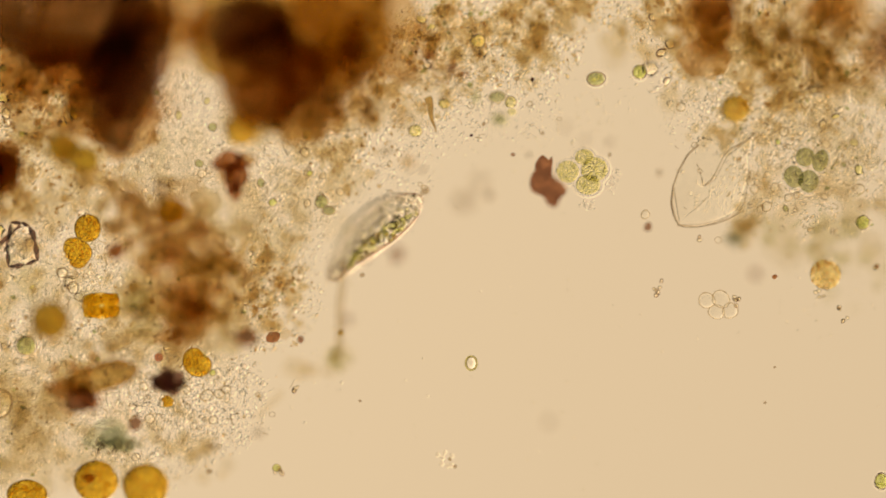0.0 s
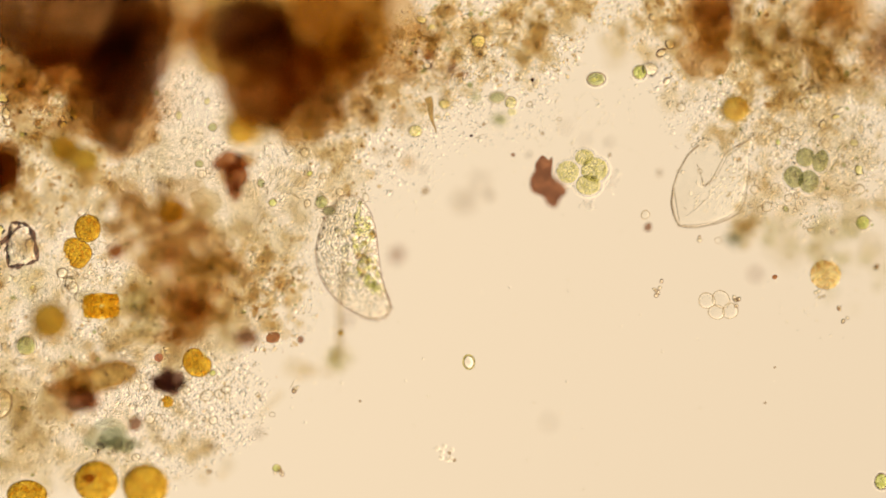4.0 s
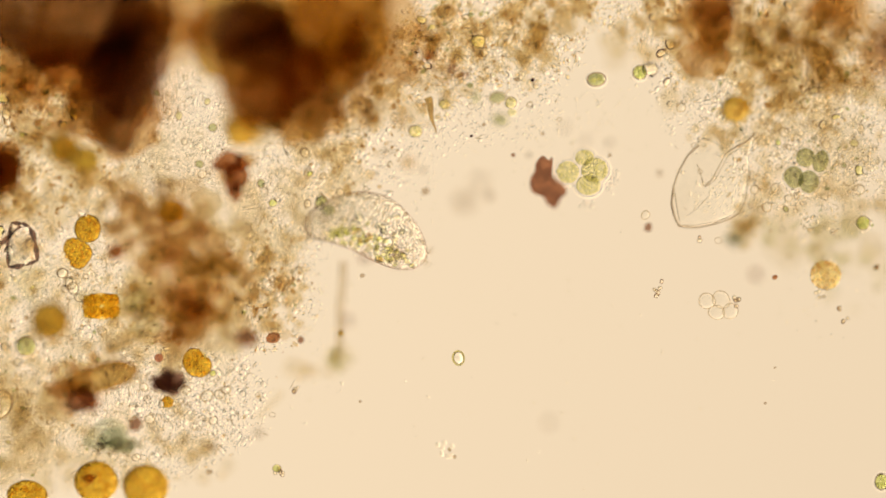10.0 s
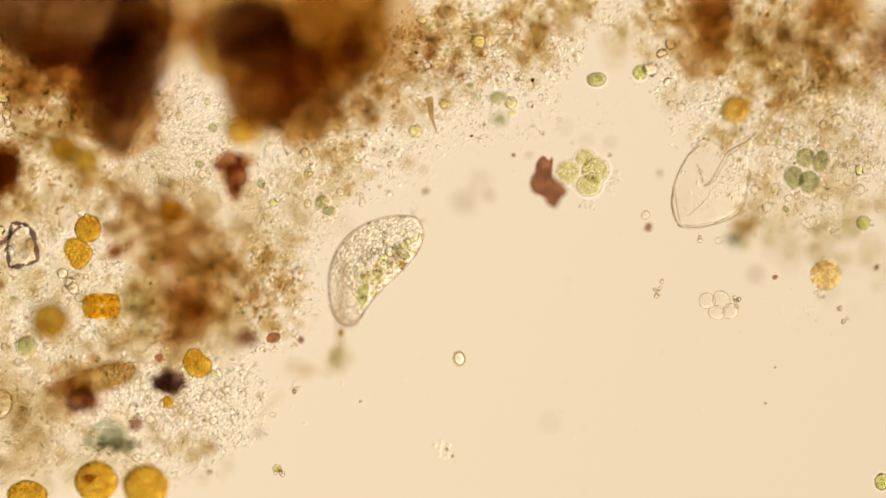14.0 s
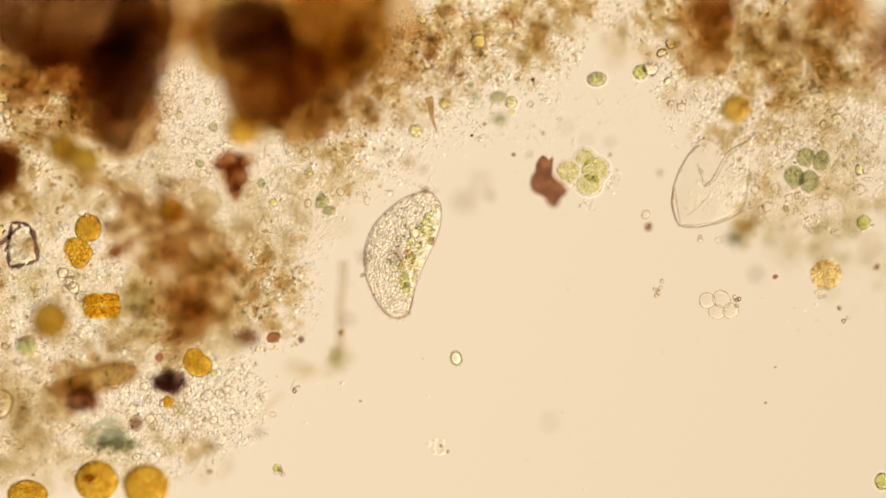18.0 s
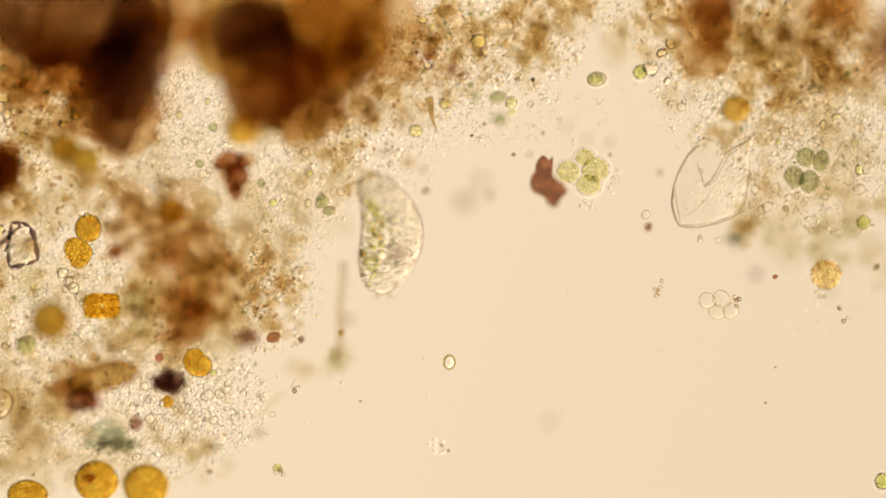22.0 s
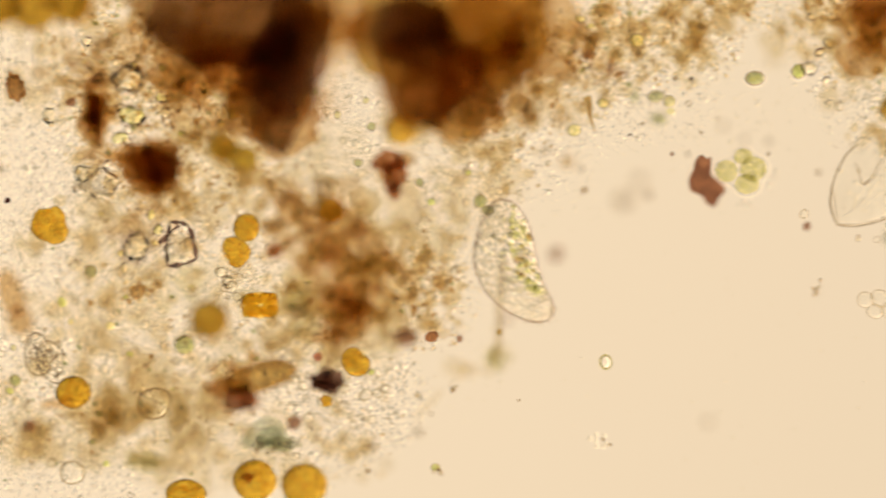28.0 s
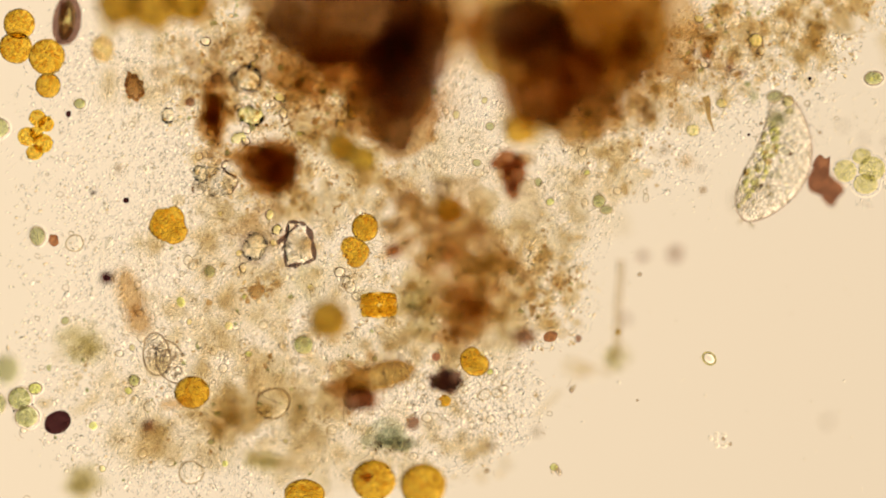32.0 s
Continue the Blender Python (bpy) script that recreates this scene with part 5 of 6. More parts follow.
    # the wide scatter of clear grains
    for label, n, u, v, su, sv, size, m, edge in (
            (p, 12500, 150, 380, 190, 190, 2.0, M_LITTER, 2.0), (p, 9000, 200, 680, 130, 90, 2.0, M_LITTER, 2.0), (p, 3600, 310, 220, 50, 70, 1.9, M_LITTER, 1.9),
            (p, 2600, 480, 330, 70, 90, 2.2, M_LITTER, 2.0), (p, 9000, -80, 480, 110, 180, 2.0, M_LITTER, 2.0), (p, 3600, -120, 780, 110, 60, 2.0, M_LITTER, 2.0), (p, 2500, -170, 430, 90, 100, 1.9, M_LITTER, 2.0),
            (p, 2600, -150, 200, 60, 110, 2.0, M_LITTER, 2.0), (p, 2600, -220, 110, 90, 60, 2.2, M_LITTER, 2.0), (p, 800, 370, 720, 50, 50, 2.3, M_LITTER, 2.0), (p, 1200, 620, 250, 90, 60, 2.2, M_LITTER, 2.0),
            (p, 900, 840, 150, 80, 60, 2.2, M_LITTER, 2.0), (p, 1700, 1420, 260, 100, 90, 2.3, M_LITTER, 2.0), (p, 600, 1250, 160, 50, 60, 2.2, M_LITTER, 2.0),
            (p, 1200, 100, 140, 70, 70, 2.4, M_TAN, 2.0), (p, 1400, 200, 620, 150, 130, 2.5, M_TAN, 2.0), (p, 1200, 120, 330, 120, 80, 2.5, M_TAN, 2.0),
            (p, 260, 250, 500, 200, 200, 3.4, M_CLEAR, 2.0), (p, 160, -120, 500, 140, 220, 3.4, M_CLEAR, 2.0), (p, 120, 1430, 290, 110, 90, 3.4, M_CLEAR, 2.0), (p, 260, -330, 480, 110, 260, 2.6, M_CLEAR_HARD, 2.0),
            (p, 4200, -240, 640, 110, 130, 2.0, M_LITTER, 2.0), (p, 1500, -330, 250, 80, 170, 2.1, M_LITTER, 2.0), (p, 600, -330, 560, 90, 180, 2.3, M_TAN, 2.0), (p, 700, -250, 380, 90, 140, 2.5, M_TAN, 2.0), (p, 900, -60, 600, 120, 150, 2.5, M_TAN, 2.0), (p, 800, 540, 260, 60, 60, 2.5, M_TAN, 2.0), (p, 350, 1400, 330, 110, 50, 2.5, M_TAN, 2.0)):
        floc(label, u, v, su, sv, n, size, m, 0.12, 0.02, 0, edge, name="fine_litter")
    for u, v, su, sv, n in ((790, 80, 60, 50, 50), (90, 160, 80, 50, 60), (-80, 150, 70, 70, 60), (1400, 120, 120, 70, 70), (450, 500, 50, 60, 30), (150, 640, 150, 120, 40), (-150, 620, 130, 140, 50), (1480, 300, 60, 60, 30)):
        floc("tiny green cells scattered through the crumbs", u, v, su, sv, n, 2.6, M_MINT, 0.14, 0.02, name="green_crumbs")
    # short clear fibres and wall fragments among the grains
    rr = random.Random(31)
    verts, faces = [], []
    for cu, cv, su, sv, n in ((150, 400, 170, 170, 120), (230, 700, 130, 90, 120), (350, 720, 70, 60, 60), (-100, 500, 120, 190, 110), (300, 220, 50, 60, 20), (520, 300, 70, 80, 60), (1420, 280, 110, 90, 90), (850, 130, 90, 60, 50), (-250, 650, 120, 150, 50)):
        for _ in range(n):
            u0, v0 = cu + rr.gauss(0, 0.8) * su, cv + rr.gauss(0, 0.8) * sv
            a, bend, ln = rr.uniform(0, 6.28), rr.uniform(-0.35, 0.35), rr.uniform(5, 17)
            pts, zz = [], 0.12 + rr.gauss(0, 0.015)
            for k in range(7):
                pts.append(at(u0, v0, zz))
                u0, v0, a = u0 + math.cos(a) * ln / 6, v0 + math.sin(a) * ln / 6, a + bend
            me = tube("fibre", pts, rr.uniform(0.6, 1.1), M_RIM, 5)
            b = len(verts)
            verts += [tuple(p.co) for p in me.vertices]
            faces += [tuple(i + b for i in p.vertices) for p in me.polygons]
            bpy.data.meshes.remove(me)
    for cu, cv, su, sv, n in ((150, 420, 170, 200, 70), (250, 700, 120, 90, 60), (-100, 520, 130, 200, 60), (1420, 290, 110, 90, 50), (540, 290, 60, 70, 20), (850, 140, 90, 50, 20), (-330, 500, 80, 240, 30)):
        for _ in range(n):
            u0, v0, r = cu + rr.gauss(0, 0.8) * su, cv + rr.gauss(0, 0.8) * sv, rr.uniform(3, 6.5)
            q, zz = rr.uniform(0.75, 1.0), 0.12 + rr.gauss(0, 0.015)
            me = tube("ring", [at(u0 + r * math.cos(k * 0.4488), v0 + q * r * math.sin(k * 0.4488), zz) for k in range(15)], rr.uniform(0.6, 0.9), M_RIM, 5)
            b = len(verts)
            verts += [tuple(p.co) for p in me.vertices]
            faces += [tuple(i + b for i in p.vertices) for p in me.polygons]
            bpy.data.meshes.remove(me)
    tagged(new("clear_fibres", mesh_from("clear_fibres", verts, faces, M_RIM)), "short thin clear fibres and rings scattered through litter", "fibres", "", "stuff")
    floc("tiny clear grains beside the green colony", 1084, 322, 5, 11, 40, 2.0, M_LITTER, 0.12, 0.02, 15, name="fine_litter")
    floc("tiny clear grains beside the green colony", 1042, 364, 9, 6, 36, 2.0, M_LITTER, 0.12, 0.02, name="fine_litter")
    # thin scatter of specks and bacteria in clear water
    q = np.concatenate([spots(420, 990, 200, 110, 70, 0.12, 0.05, 0, 2), spots(130, -380, 300, 80, 200, 0.12, 0.06, 0, 2), spots(70, 1000, 620, 300, 150, 0.12, 0.03, 0, 2), spots(150, 720, 300, 60, 60, 0.12, 0.04, 0, 2), spots(120, 560, 560, 50, 80, 0.12, 0.04, 0, 2), spots(60, 1450, 520, 70, 40, 0.12, 0.04, 0, 2)])
    tagged(new("specks", grains("specks", q, 1.6 * rng.lognormal(0, 0.3, len(q)), M_CLEAR_HARD, 2)), "tiny clear bacteria scattered in open water", "bacteria", "", "stuff")
    for u, v, r, z, m in ((703, 452, 13, 0.6, M_PLUM), (646, 455, 9, 0.55, M_PLUM), (1338, 485, 9, 0.6, M_PLUM), (822, 357, 16, 0.8, M_SPECK), (850, 322, 12, 0.8, M_SPECK),
                          (615, 566, 8, 0.6, M_PLUM), (641, 487, 5, 0.16, M_SPECK), (1079, 252, 6, 0.5, M_SPECK), (1036, 248, 6, 0.55, M_SPECK), (1000, 225, 7, 0.6, M_SPECK), (936, 274, 5, 0.35, M_SPECK), (867, 347, 8, 0.5, M_SPECK), (1168, 306, 6, 0.35, M_SPECK), (1079, 274, 4, 0.2, M_SPECK), (960, 236, 4, 0.2, M_SPECK), (856, 220, 4, 0.14, M_SPECK), (908, 274, 4, 0.18, M_PLUM), (690, 262, 7, 0.5, M_SPECK), (748, 300, 6, 0.4, M_SPECK), (1147, 402, 8, 0.25, M_PLUM), (1371, 490, 5, 0.13, M_RUST), (603, 589, 6, 0.2, M_OLIVE),
                          (834, 240, 3, 0.13, M_BLACK), (682, 270, 7, 0.4, M_SPECK), (722, 288, 12, 0.5, M_HUMUS_TAN), (972, 748, 8, 0.7, M_SPECK),
                          (458, 766, 9, 0.45, M_SPECK), (375, 790, 8, 0.35, M_SPECK), (370, 835, 6, 0.2, M_SPECK), (1371, 650, 2.5, 0.13, M_SPECK), (1354, 713, 3, 0.13, M_SPECK),
                          (532, 601, 7, 0.2, M_PLUM), (637, 710, 3, 0.13, M_SPECK), (753, 338, 8, 0.25, M_SPECK), (240, 750, 14, 0.3, M_PLUM), (205, 445, 16, 0.4, M_RUST),
                          (165, 632, 12, 0.3, M_HUMUS_TAN), (230, 368, 26, 0.45, M_HUMUS_TAN), (285, 330, 18, 0.5, M_SPECK), (243, 555, 16, 0.4, M_SPECK), (-370, 203, 6, 0.14, M_BLACK), (-282, 300, 9, 0.35, M_SPECK),
                          (-268, 356, 6, 0.13, M_BLACK), (-326, 342, 5, 0.25, M_BLACK), (-155, 182, 10, 0.2, M_PLUM), (-112, 142, 10, 0.3, M_PLUM), (-230, 755, 14, 0.35, M_PLUM),
                          (820, 132, 9, 0.4, M_PLUM), (760, 100, 12, 0.4, M_RUST), (800, 120, 9, 0.4, M_RUST), (915, 140, 5, 0.14, M_SPECK), (942, 141, 4, 0.14, M_BLACK)):
        thing("speck", "small dark or grey round grain in the water", "grain", u, v, z, u % 90, "specks", lump("speck", m, r, r * 0.85, r * 0.8, u * 0.1, 0.25, level=2))


litter()


# ---- the swimming ciliate ----
BODY_STATIONS = [-1.0, -0.9, -0.75, -0.55, -0.3, 0.0, 0.3, 0.55, 0.75, 0.9, 1.0]
BODY_BACK = [26, 35, 51, 68, 81, 86, 80, 65, 47, 28, 14]
BODY_BELLY = [-14, -17, -18, -17, -19, -25, -32, -34, -30, -22, -12]


def eased(s, values):
    """A smooth run through values at BODY_STATIONS."""
    k = max(0, min(len(values) - 2, int(np.searchsorted(BODY_STATIONS, s)) - 1))
    slope = np.gradient(values, BODY_STATIONS)
    h = BODY_STATIONS[k + 1] - BODY_STATIONS[k]
    t = (s - BODY_STATIONS[k]) / h
    return ((2 * t ** 3 - 3 * t * t + 1) * values[k] + (t ** 3 - 2 * t * t + t) * h * slope[k]
            + (3 * t * t - 2 * t ** 3) * values[k + 1] + (t ** 3 - t * t) * h * slope[k + 1])


@functools.lru_cache(None)
def girth(s):
    """Half the width, the middle and half the depth of the body at s."""
    q = min(1.0, abs(s))
    cap = math.sqrt(max(0.0, 1.0 - max(0.0, (q - 0.86) / 0.14) ** 2))
    back, belly = eased(s, BODY_BACK), eased(s, BODY_BELLY)
    return 0.5 * (back - belly) * cap, 0.5 * (back + belly), 36.0 * max(0.0, 1.0 - q ** 2.2) ** 0.6


def body_point(s, a, grow=1.0):
    """A point of the body's skin: s from the narrow end (-1) to the pointed end (1), a round it."""
    half, mid, deep = girth(round(s, 4))
    return Vector((s * 0.5 * BODY_LENGTH * U * (0.5 + 0.5 * grow if grow < 1 else grow), (mid + half * math.cos(a) * grow) * U, deep * math.sin(a) * grow * U))


BODY_LENGTH = 232.0


def skin(name, material, grow=1.0, long=40, around=32):
    ss = [-math.cos(math.pi * i / long) for i in range(long + 1)]
    verts, faces = [], []
    for s in ss[1:-1]:
        for k in range(around):
            verts.append(body_point(s, 2 * math.pi * k / around, grow)[:])
    m = long - 1
    for i in range(m - 1):
        for k in range(around):
            a, b = i * around + k, i * around + (k + 1) % around
            faces.append((a, b, b + around, a + around))
    bm = bmesh.new()
    vs = [bm.verts.new(p) for p in verts]
    lo, hi = bm.verts.new(body_point(-1, 0, grow)), bm.verts.new(body_point(1, 0, grow))
    for fc in faces:
        bm.faces.new([vs[i] for i in fc])
    for k in range(around):
        bm.faces.new((lo, vs[(k + 1) % around], vs[k]))
        t = (m - 1) * around
        bm.faces.new((hi, vs[t + k], vs[t + (k + 1) % around]))
    bmesh.ops.recalc_face_normals(bm, faces=bm.faces)
    for p in bm.faces:
        p.smooth = True
    me = bpy.data.meshes.new(name)
    bm.to_mesh(me)
    bm.free()
    me.materials.append(material)
    return me


def ciliate():
    top = thing("ciliate", "clear swimming ciliate with green and rusty food vacuoles", "ciliate", 700, 440, 0.2)
    part("pellicle", skin("pellicle", M_PELLICLE), top, "clear ribbed outer skin")
    # thin tubes added to draw the dark outline that bent light leaves at the edge
    for name, grow, thick, m in (("rim", 1.0, 1.1, M_PLUM), ("inner_outline", 0.95, 0.6, M_SPECK)):
        edge = [body_point(-math.cos(math.pi * k / 60), 0.0, grow) for k in range(61)] + [body_point(math.cos(math.pi * k / 60), math.pi, grow) for k in range(1, 61)]
        part(name, tube(name, edge, thick, m, 6), top, "dark outline added along the skin's edge")
    part("cytoplasm", skin("cytoplasm", M_CYTO, 0.93), top, "finely granular pale inner body")
    r = random.Random(5)
    water = body_point(0.58, math.radians(170), 0.15)
    bubble = part("contractile_vacuole", lump("contractile_vacuole", M_BUBBLE, 8.5, 8.5, 8, 3, 0.02), top, "bright round water vacuole", (water.x, water.y, 0.01))
    part("rim", loop("rim", 8.5, 8.5, 0.8, M_PLUM, 1.0), bubble, "thin dark edge")
    part("vacuole", lump("vacuole", M_DROP, 7, 6, 6, 4, 0.02), top, "", body_point(0.68, math.radians(160), 0.2))
    green = [lump("food_vacuole", M_FOOD_GREEN, 5.2, 4.7, 4.5, k, 0.15, level=2) for k in range(4)]
    rust = [lump("food_vacuole", M_FOOD_RUST, 6, 5.5, 5, k + 9, 0.15, level=2) for k in range(2)]
    for k in range(190):
        s = r.uniform(-0.7, 0.88)
        a = math.radians(r.gauss(180, 30))
        g = r.uniform(0.25, 0.93)
        me = rust[k % 2] if (k % 13 == 0 and -0.3 < s < 0.4) else green[k % 4]
        p = body_point(s, a, g)
        ob = part("food_vacuole", me, top, "", (p.x, p.y, 0.25 * p.z), r.uniform(0, 6))
        ob.scale = (r.uniform(0.5, 1.1),) * 3
    for k in range(26):
        s, a, g = r.uniform(-0.55, 0.85), r.uniform(0, 6.28), r.uniform(0.1, 0.75)
        part("vacuole", lump("vacuole", M_DROP, r.uniform(3.5, 7.5), r.uniform(3.5, 7.5), 4.5, k, 0.05, level=2), top, "", body_point(s, a, g))
    # fine lengthwise ribs of the skin, plainest at the narrow end
    for k in range(9):
        a = math.radians(20 + 17.5 * k)
        part("rib", tube("rib", [body_point(-0.985 + 0.05 * q, a, 0.985) for q in range(10 + 2 * (k % 3))], 0.55, M_RIM, 5), top, "fine rib of the skin")
    pts, rad = [], []
    for k in range(9000):
        s, a, g = r.uniform(-0.95, 0.96), r.uniform(0, 6.28), 0.93 * r.random() ** 0.5
        p, size = body_point(s, a, g), r.uniform(1.9, 3.5) * U
        if math.hypot(p.x - water.x, p.y - water.y) < 11 * U or any(math.hypot(p.x - q[0], p.y - q[1]) < 0.86 * (size + h * U) for q, h in zip(pts, rad)):
            continue
        pts.append((p.x, p.y, 0.12 * p.z))
        rad.append(size / U)
    v, f = BALL[2]
    n = len(pts)
    allv = (crumpled(v, rad, np.random.default_rng(12)) * U + np.array(pts)[:, None, :]).reshape(-1, 3)
    me = mesh_from("granules", allv, (f[None] + (np.arange(n) * len(v))[:, None, None]).reshape(-1, 3), M_GRANULE)
    tagged(part("granules", me, top, "fine clear granules"), kind="stuff")
    # rows of short hairs, denser and longer at the narrow end
    verts, faces = [], []
    for k in range(240):
        s = -math.cos(math.pi * r.random()) if k > 80 else r.uniform(-1.0, -0.85) if k > 26 else r.uniform(0.965, 0.995)
        a = r.choice((0, math.pi)) + r.gauss(0, 0.5)
        p = body_point(max(-0.995, min(0.995, s)), a, 1.0)
        away = Vector((0.35 * s, math.cos(a), 0.5 * math.sin(a))).normalized()
        if abs(s) > 0.9:
            away = (away + Vector((2.0 * s, 0, 0))).normalized()
        away = (away + Vector((r.gauss(-0.5, 0.25), r.gauss(0, 0.15), 0))).normalized()
        ln = r.uniform(4, 8) * U * (1.1 if s < -0.85 else 2.4 if s > 0.96 else 1.0)
        side = away.cross(Vector((0, 0, 1))).normalized() * 0.55 * U
        up = side.cross(away).normalized() * 0.55 * U
        b = len(verts)
        for q in (side, -0.5 * side + 0.87 * up, -0.5 * side - 0.87 * up):
            verts.append((p + q)[:])
        for q in (side, -0.5 * side + 0.87 * up, -0.5 * side - 0.87 * up):
            verts.append((p + away * ln + q * 0.4)[:])
        faces += [(b, b + 1, b + 4, b + 3), (b + 1, b + 2, b + 5, b + 4), (b + 2, b, b + 3, b + 5)]
    tagged(part("cilia", mesh_from("cilia", verts, faces, M_CILIA), top, "fringe of fine short hairs"), kind="stuff")
    return top


CILIATE = ciliate()


def drifter():
    top = thing("drifting_alga", "small oval yellow-green alga drifting in clear water", "alga", 812, 634, 0.12)
    ring = [(9.5 * math.cos(k * math.pi / 24) * U, 12.0 * math.sin(k * math.pi / 24) * U, 0.0) for k in range(49)]
    part("wall", tube("wall", ring, 2.0, M_OLIVE_RIM), top, "olive-green rim of the cell wall")
    part("protoplast", lump("protoplast", M_BUBBLE, 8.6, 11.0, 6, 2, 0.03), top, "bright lemon-white contents")
    return top


def ring_group():
    top = thing("bacteria_cluster", "loose cluster of tiny clear and dark round bacteria", "bacteria", 789, 800, 0.1)
    me, dk = lump("bacterium", M_CLEAR_HARD, 5, 5, 4.5, 1, 0.05, level=2), lump("bacterium", M_SPECK, 4, 3.5, 3.5, 2, 0.1, level=2)
    for k, (du, dv) in enumerate([(-14, -10), (-6, -4), (-7, 6), (-2, -14), (11, -8), (7, -2), (10, 9), (16, 11), (4, 10)]):
        part("bacterium", dk if k in (5, 7) else me, top, "", (du * U, -dv * U, 0), k)
    return top


DRIFTER = drifter()
RINGS = ring_group()


def small_cell():
    top = thing("clear_flagellate", "tiny clear oval cell drifting beside the ciliate", "cell", 643, 354, 0.14)
    part("membrane", lump("membrane", M_CLEAR, 5, 8, 4, 2, 0.1), top)
    part("rim", loop("rim", 5, 8, 0.9, M_RIM, 1.0), top, "thin grey rim")
    part("bud", loop("bud", 3.5, 4, 0.8, M_RIM, 2.0), top, "small ring at its end", (-1 * U, 12 * U, 0))
    return top


FLAGELLATE = small_cell()


# ---- what moves ----
# Time, then the rounded end and the narrow end of the body, in graticule units.
SWIM = [
    (0.0, 737, 358, 590, 487), (0.4, 726, 357, 584, 505), (0.8, 650, 377, 612, 590), (1.0, 634, 388, 616, 612), (1.2, 636, 403, 608, 637), (1.6, 638, 417, 612, 650),
    (2.0, 634, 380, 640, 613), (2.4, 632, 369, 636, 601), (2.8, 638, 350, 640, 580), (3.0, 634, 337, 646, 562), (3.2, 630, 345, 658, 562), (3.5, 620, 347, 668, 560),
    (5.5, 610, 350, 696, 567), (6.0, 618, 355, 692, 570), (6.4, 640, 345, 690, 555), (6.7, 610, 345, 720, 540), (7.0, 612, 345, 752, 513),
    (7.3, 605, 345, 745, 505), (7.6, 590, 360, 748, 430), (7.9, 636, 398, 856, 350), (8.0, 650, 400, 868, 345), (8.2, 688, 416, 884, 294), (8.5, 698, 427, 885, 284),
    (8.8, 672, 483, 795, 302), (9.0, 668, 565, 698, 350), (9.1, 700, 558, 676, 344), (9.4, 751, 497, 590, 340), (9.7, 756, 474, 560, 370), (10.0, 748, 452, 545, 400),
    (10.4, 772, 438, 565, 420), (10.8, 760, 428, 545, 432), (11.0, 755, 425, 540, 432), (11.2, 756, 420, 543, 442), (11.6, 756, 410, 548, 462), (12.0, 748, 405, 552, 482),
    (12.5, 740, 384, 590, 531), (13.0, 738, 382, 600, 538), (13.5, 733, 383, 602, 553), (14.0, 737, 388, 608, 573), (14.5, 730, 383, 616, 580),
    (16.5, 779, 330, 668, 536), (17.0, 782, 325, 688, 530), (17.3, 773, 331, 682, 548), (17.7, 765, 336, 684, 562), (18.1, 756, 336, 708, 568),
    (18.5, 754, 332, 720, 568), (19.0, 792, 288, 762, 495), (19.2, 800, 270, 793, 453), (19.5, 772, 296, 836, 430), (19.8, 728, 302, 884, 396),
    (20.0, 706, 322, 905, 388), (20.2, 700, 328, 900, 372), (20.4, 684, 330, 890, 350), (20.7, 668, 350, 875, 292), (21.0, 684, 348, 895, 278), (21.3, 678, 382, 862, 276),
    (21.6, 608, 431, 767, 326), (21.9, 648, 502, 661, 318), (22.0, 674, 508, 650, 322), (22.2, 744, 478, 590, 350), (22.5, 767, 394, 563, 428), (22.8, 755, 377, 548, 444),
    (23.0, 762, 370, 588, 450), (23.2, 748, 352, 578, 466), (23.5, 720, 352, 586, 497), (24.0, 690, 354, 606, 555), (24.2, 682, 355, 601, 554), (24.5, 669, 366, 610, 582),
    (26.5, 645, 392, 645, 619), (26.8, 624, 392, 660, 620), (27.0, 619, 394, 667, 620), (27.2, 616, 382, 664, 605), (27.4, 616, 362, 655, 580), (27.7, 610, 350, 668, 560),
    (28.0, 600, 356, 689, 566), (28.3, 585, 378, 733, 566), (28.6, 577, 390, 746, 566), (28.9, 575, 392, 758, 556), (29.2, 577, 394, 755, 556),
    (29.5, 612, 318, 662, 495), (29.8, 583, 366, 772, 425), (30.0, 613, 412, 832, 372), (30.2, 668, 424, 880, 330), (30.4, 706, 431, 890, 290), (30.7, 760, 402, 924, 250),
    (31.0, 788, 381, 923, 202), (31.3, 808, 360, 948, 180), (31.6, 818, 350, 955, 168), (32.0, 828, 398, 897, 166)]
BODY = 232.0
# Time and the body's roll about its own length, in degrees.
ROLL = [(18.5, 6), (19.0, 28), (19.2, 30), (19.5, 18), (0.0, 62), (0.4, 55), (0.8, 25), (1.0, 10), (1.2, 0), (22.8, 40), (23.0, 52), (23.2, 48), (23.5, 28), (24.0, 10), (30.4, 10), (30.7, 14), (31.0, 20), (31.3, 22), (31.6, 22), (32.0, 20)]


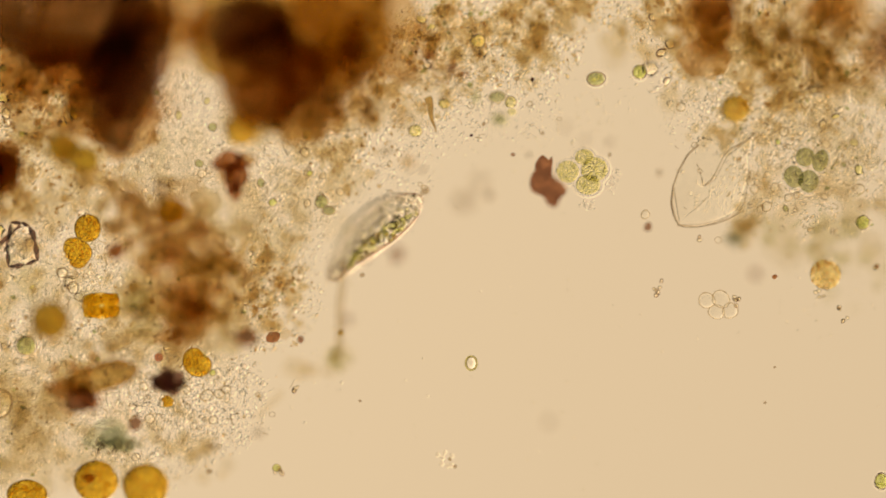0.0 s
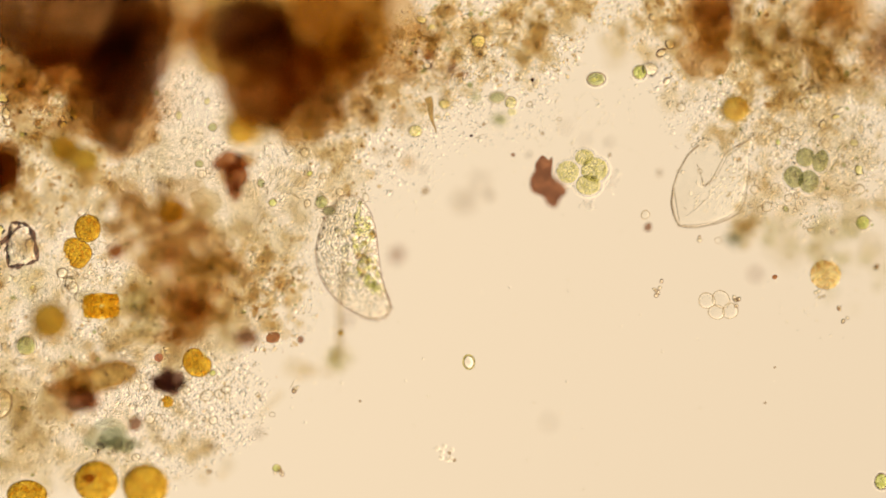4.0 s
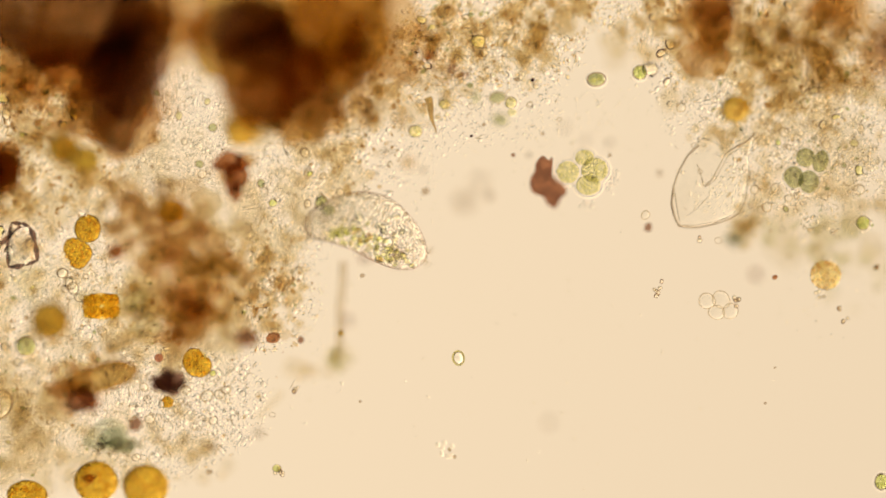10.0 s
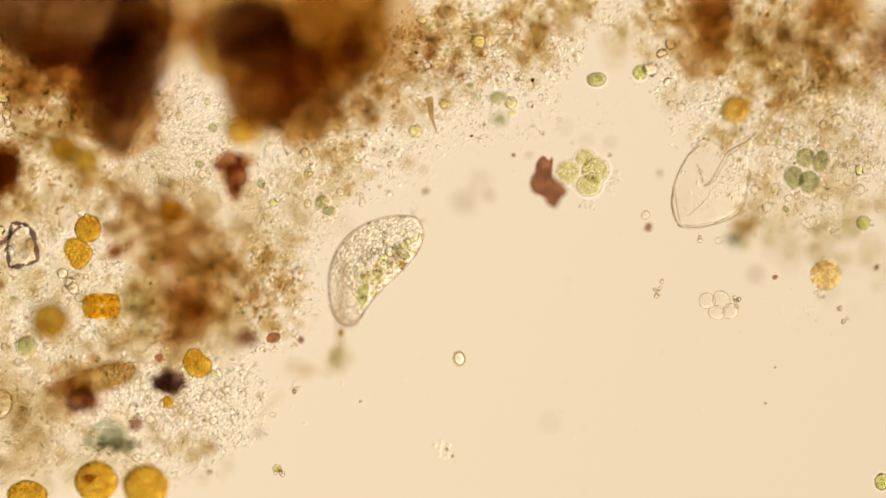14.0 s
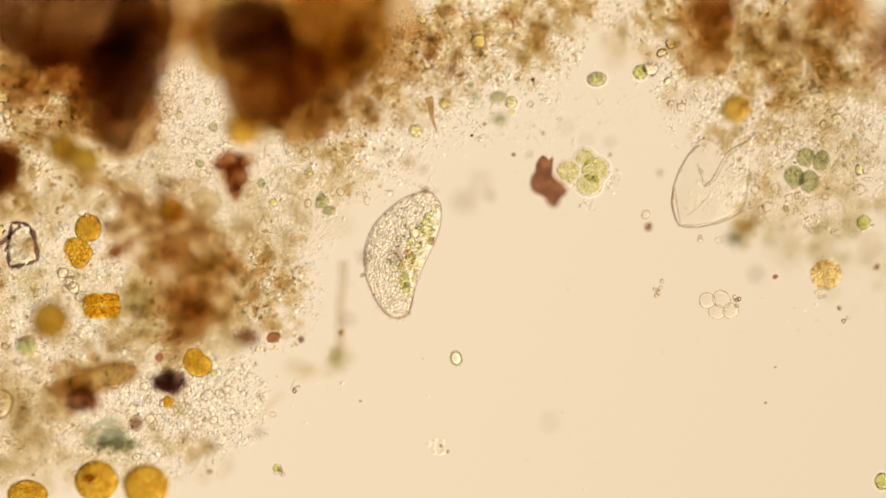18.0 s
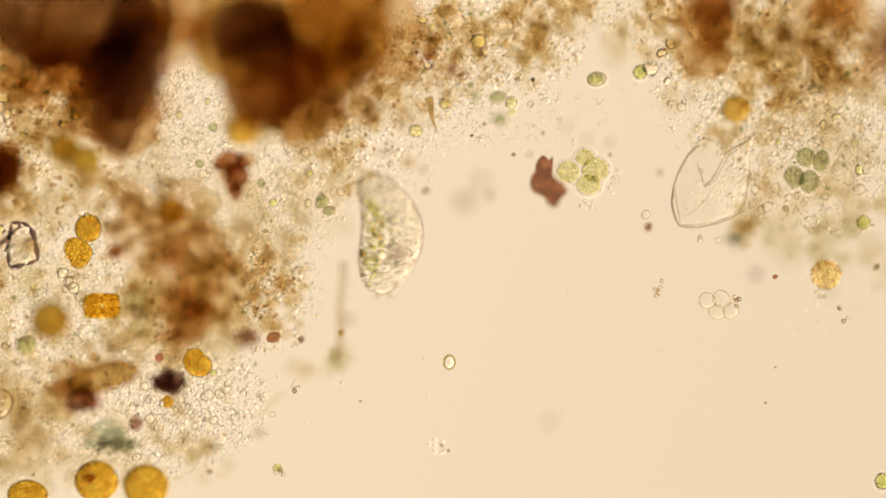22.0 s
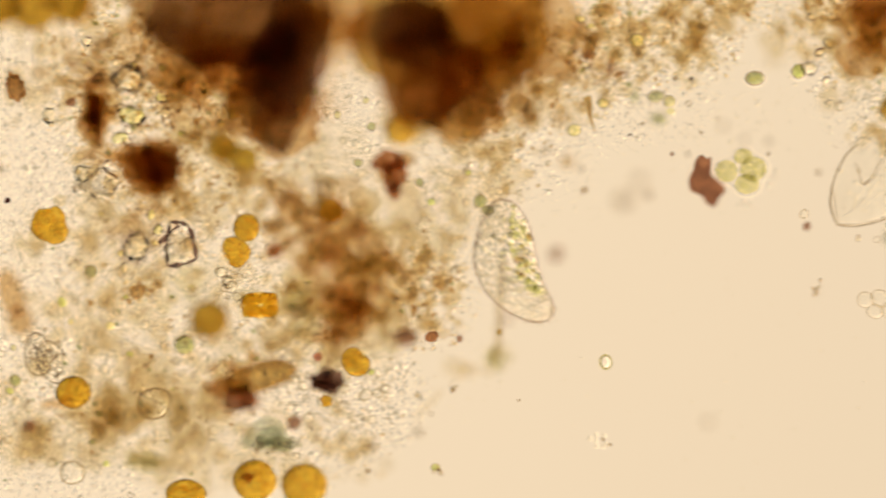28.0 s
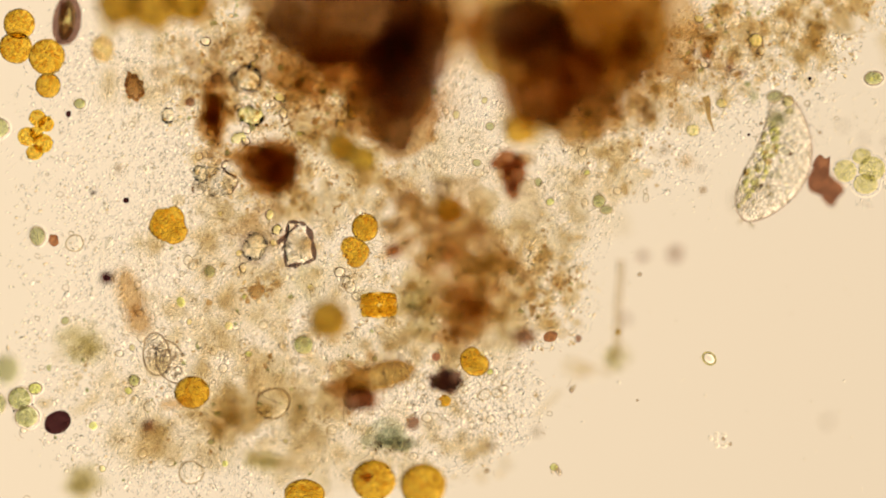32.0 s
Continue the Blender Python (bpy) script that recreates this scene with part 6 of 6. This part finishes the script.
def swim_rows():
    rows = []
    for t, vu, vv, hu, hv in SWIM:
        du, dv = vu - hu, -(vv - hv)
        far = min(1.0, math.hypot(du, dv) / BODY)
        dip = math.degrees(math.acos(far)) * 0.62
        z = FOCUS + 0.5 * BODY * U * math.sin(radians(dip)) * 0.45
        m = Matrix.Translation(at((vu + hu) / 2, (vv + hv) / 2, z)) @ pose(0, 0, 0, 0, 0, math.degrees(math.atan2(dv, du))) @ pose(0, 0, 0, 0, dip, 0) @ pose(0, 0, 0, dict(ROLL).get(t, 0), 0, 0)
        rows.append((t, m))
    return rows


def drift_rows(path, z):
    return [(t, Matrix.Translation(at(u, v, z)) @ pose(0, 0, 0, 0, 0, turn)) for t, u, v, turn in path]


def motions():
    walk(LAMP, [(t, pose(-du * U, dv * U, LAMP_DEPTH)) for t, du, dv in STAGE])
    walk(CILIATE, swim_rows())
    walk(DRIFTER, drift_rows([(0, 834, 643, 0), (1.5, 834, 642, 0), (3, 831, 641, 5), (5.5, 820, 637, 20), (6, 807, 632, 30), (6.5, 804, 631, 30), (7, 808, 632, 25),
                              (8, 812, 635, 10), (10, 811, 633, 10), (12, 811, 632, 12), (14.5, 812, 634, 12), (16.5, 810, 632, 15), (17.5, 809, 633, 15), (18, 806, 634, 15),
                              (18.5, 801, 636, 12), (19, 796, 639, 10), (20, 794, 641, 0), (24, 795, 641, 0), (24.5, 797, 642, 0), (26.5, 796, 640, 5), (28, 791, 642, 10),
                              (28.5, 778, 638, 20), (29, 762, 634, 35), (29.5, 757, 634, 45), (30, 756, 632, 50), (31, 760, 633, 50), (32, 764, 636, 50)], 0.12))
    walk(FLAGELLATE, drift_rows([(0, 752, 335, 40), (0.5, 742, 336, 30), (1, 643, 354, 0), (3, 650, 351, 20), (6, 638, 348, 0), (8, 650, 347, 60), (9, 660, 346, 60), (10, 648, 345, 0), (11, 668, 344, 80), (12, 655, 355, 10),
                                 (14, 640, 358, 0), (17, 639, 357, 0), (19, 658, 354, 30), (20, 652, 355, 10), (21, 643, 355, 0), (24, 642, 354, 10), (27, 641, 354, 0), (30, 639, 352, 0), (32, 652, 352, 0)], 0.13))
    walk(RINGS, drift_rows([(0, 789, 815, 0), (1.5, 789, 814, 0), (2.5, 788, 809, 0), (5.5, 789, 800, 0), (7, 790, 797, 0), (9, 789, 797, 0), (12, 786, 797, 0), (14.5, 782, 797, 6),
                            (16.5, 777, 794, 10), (19, 772, 792, 14), (24, 776, 790, 16), (26.5, 778, 786, 18), (29, 781, 782, 18), (32, 783, 782, 18)], 0.1))


motions()
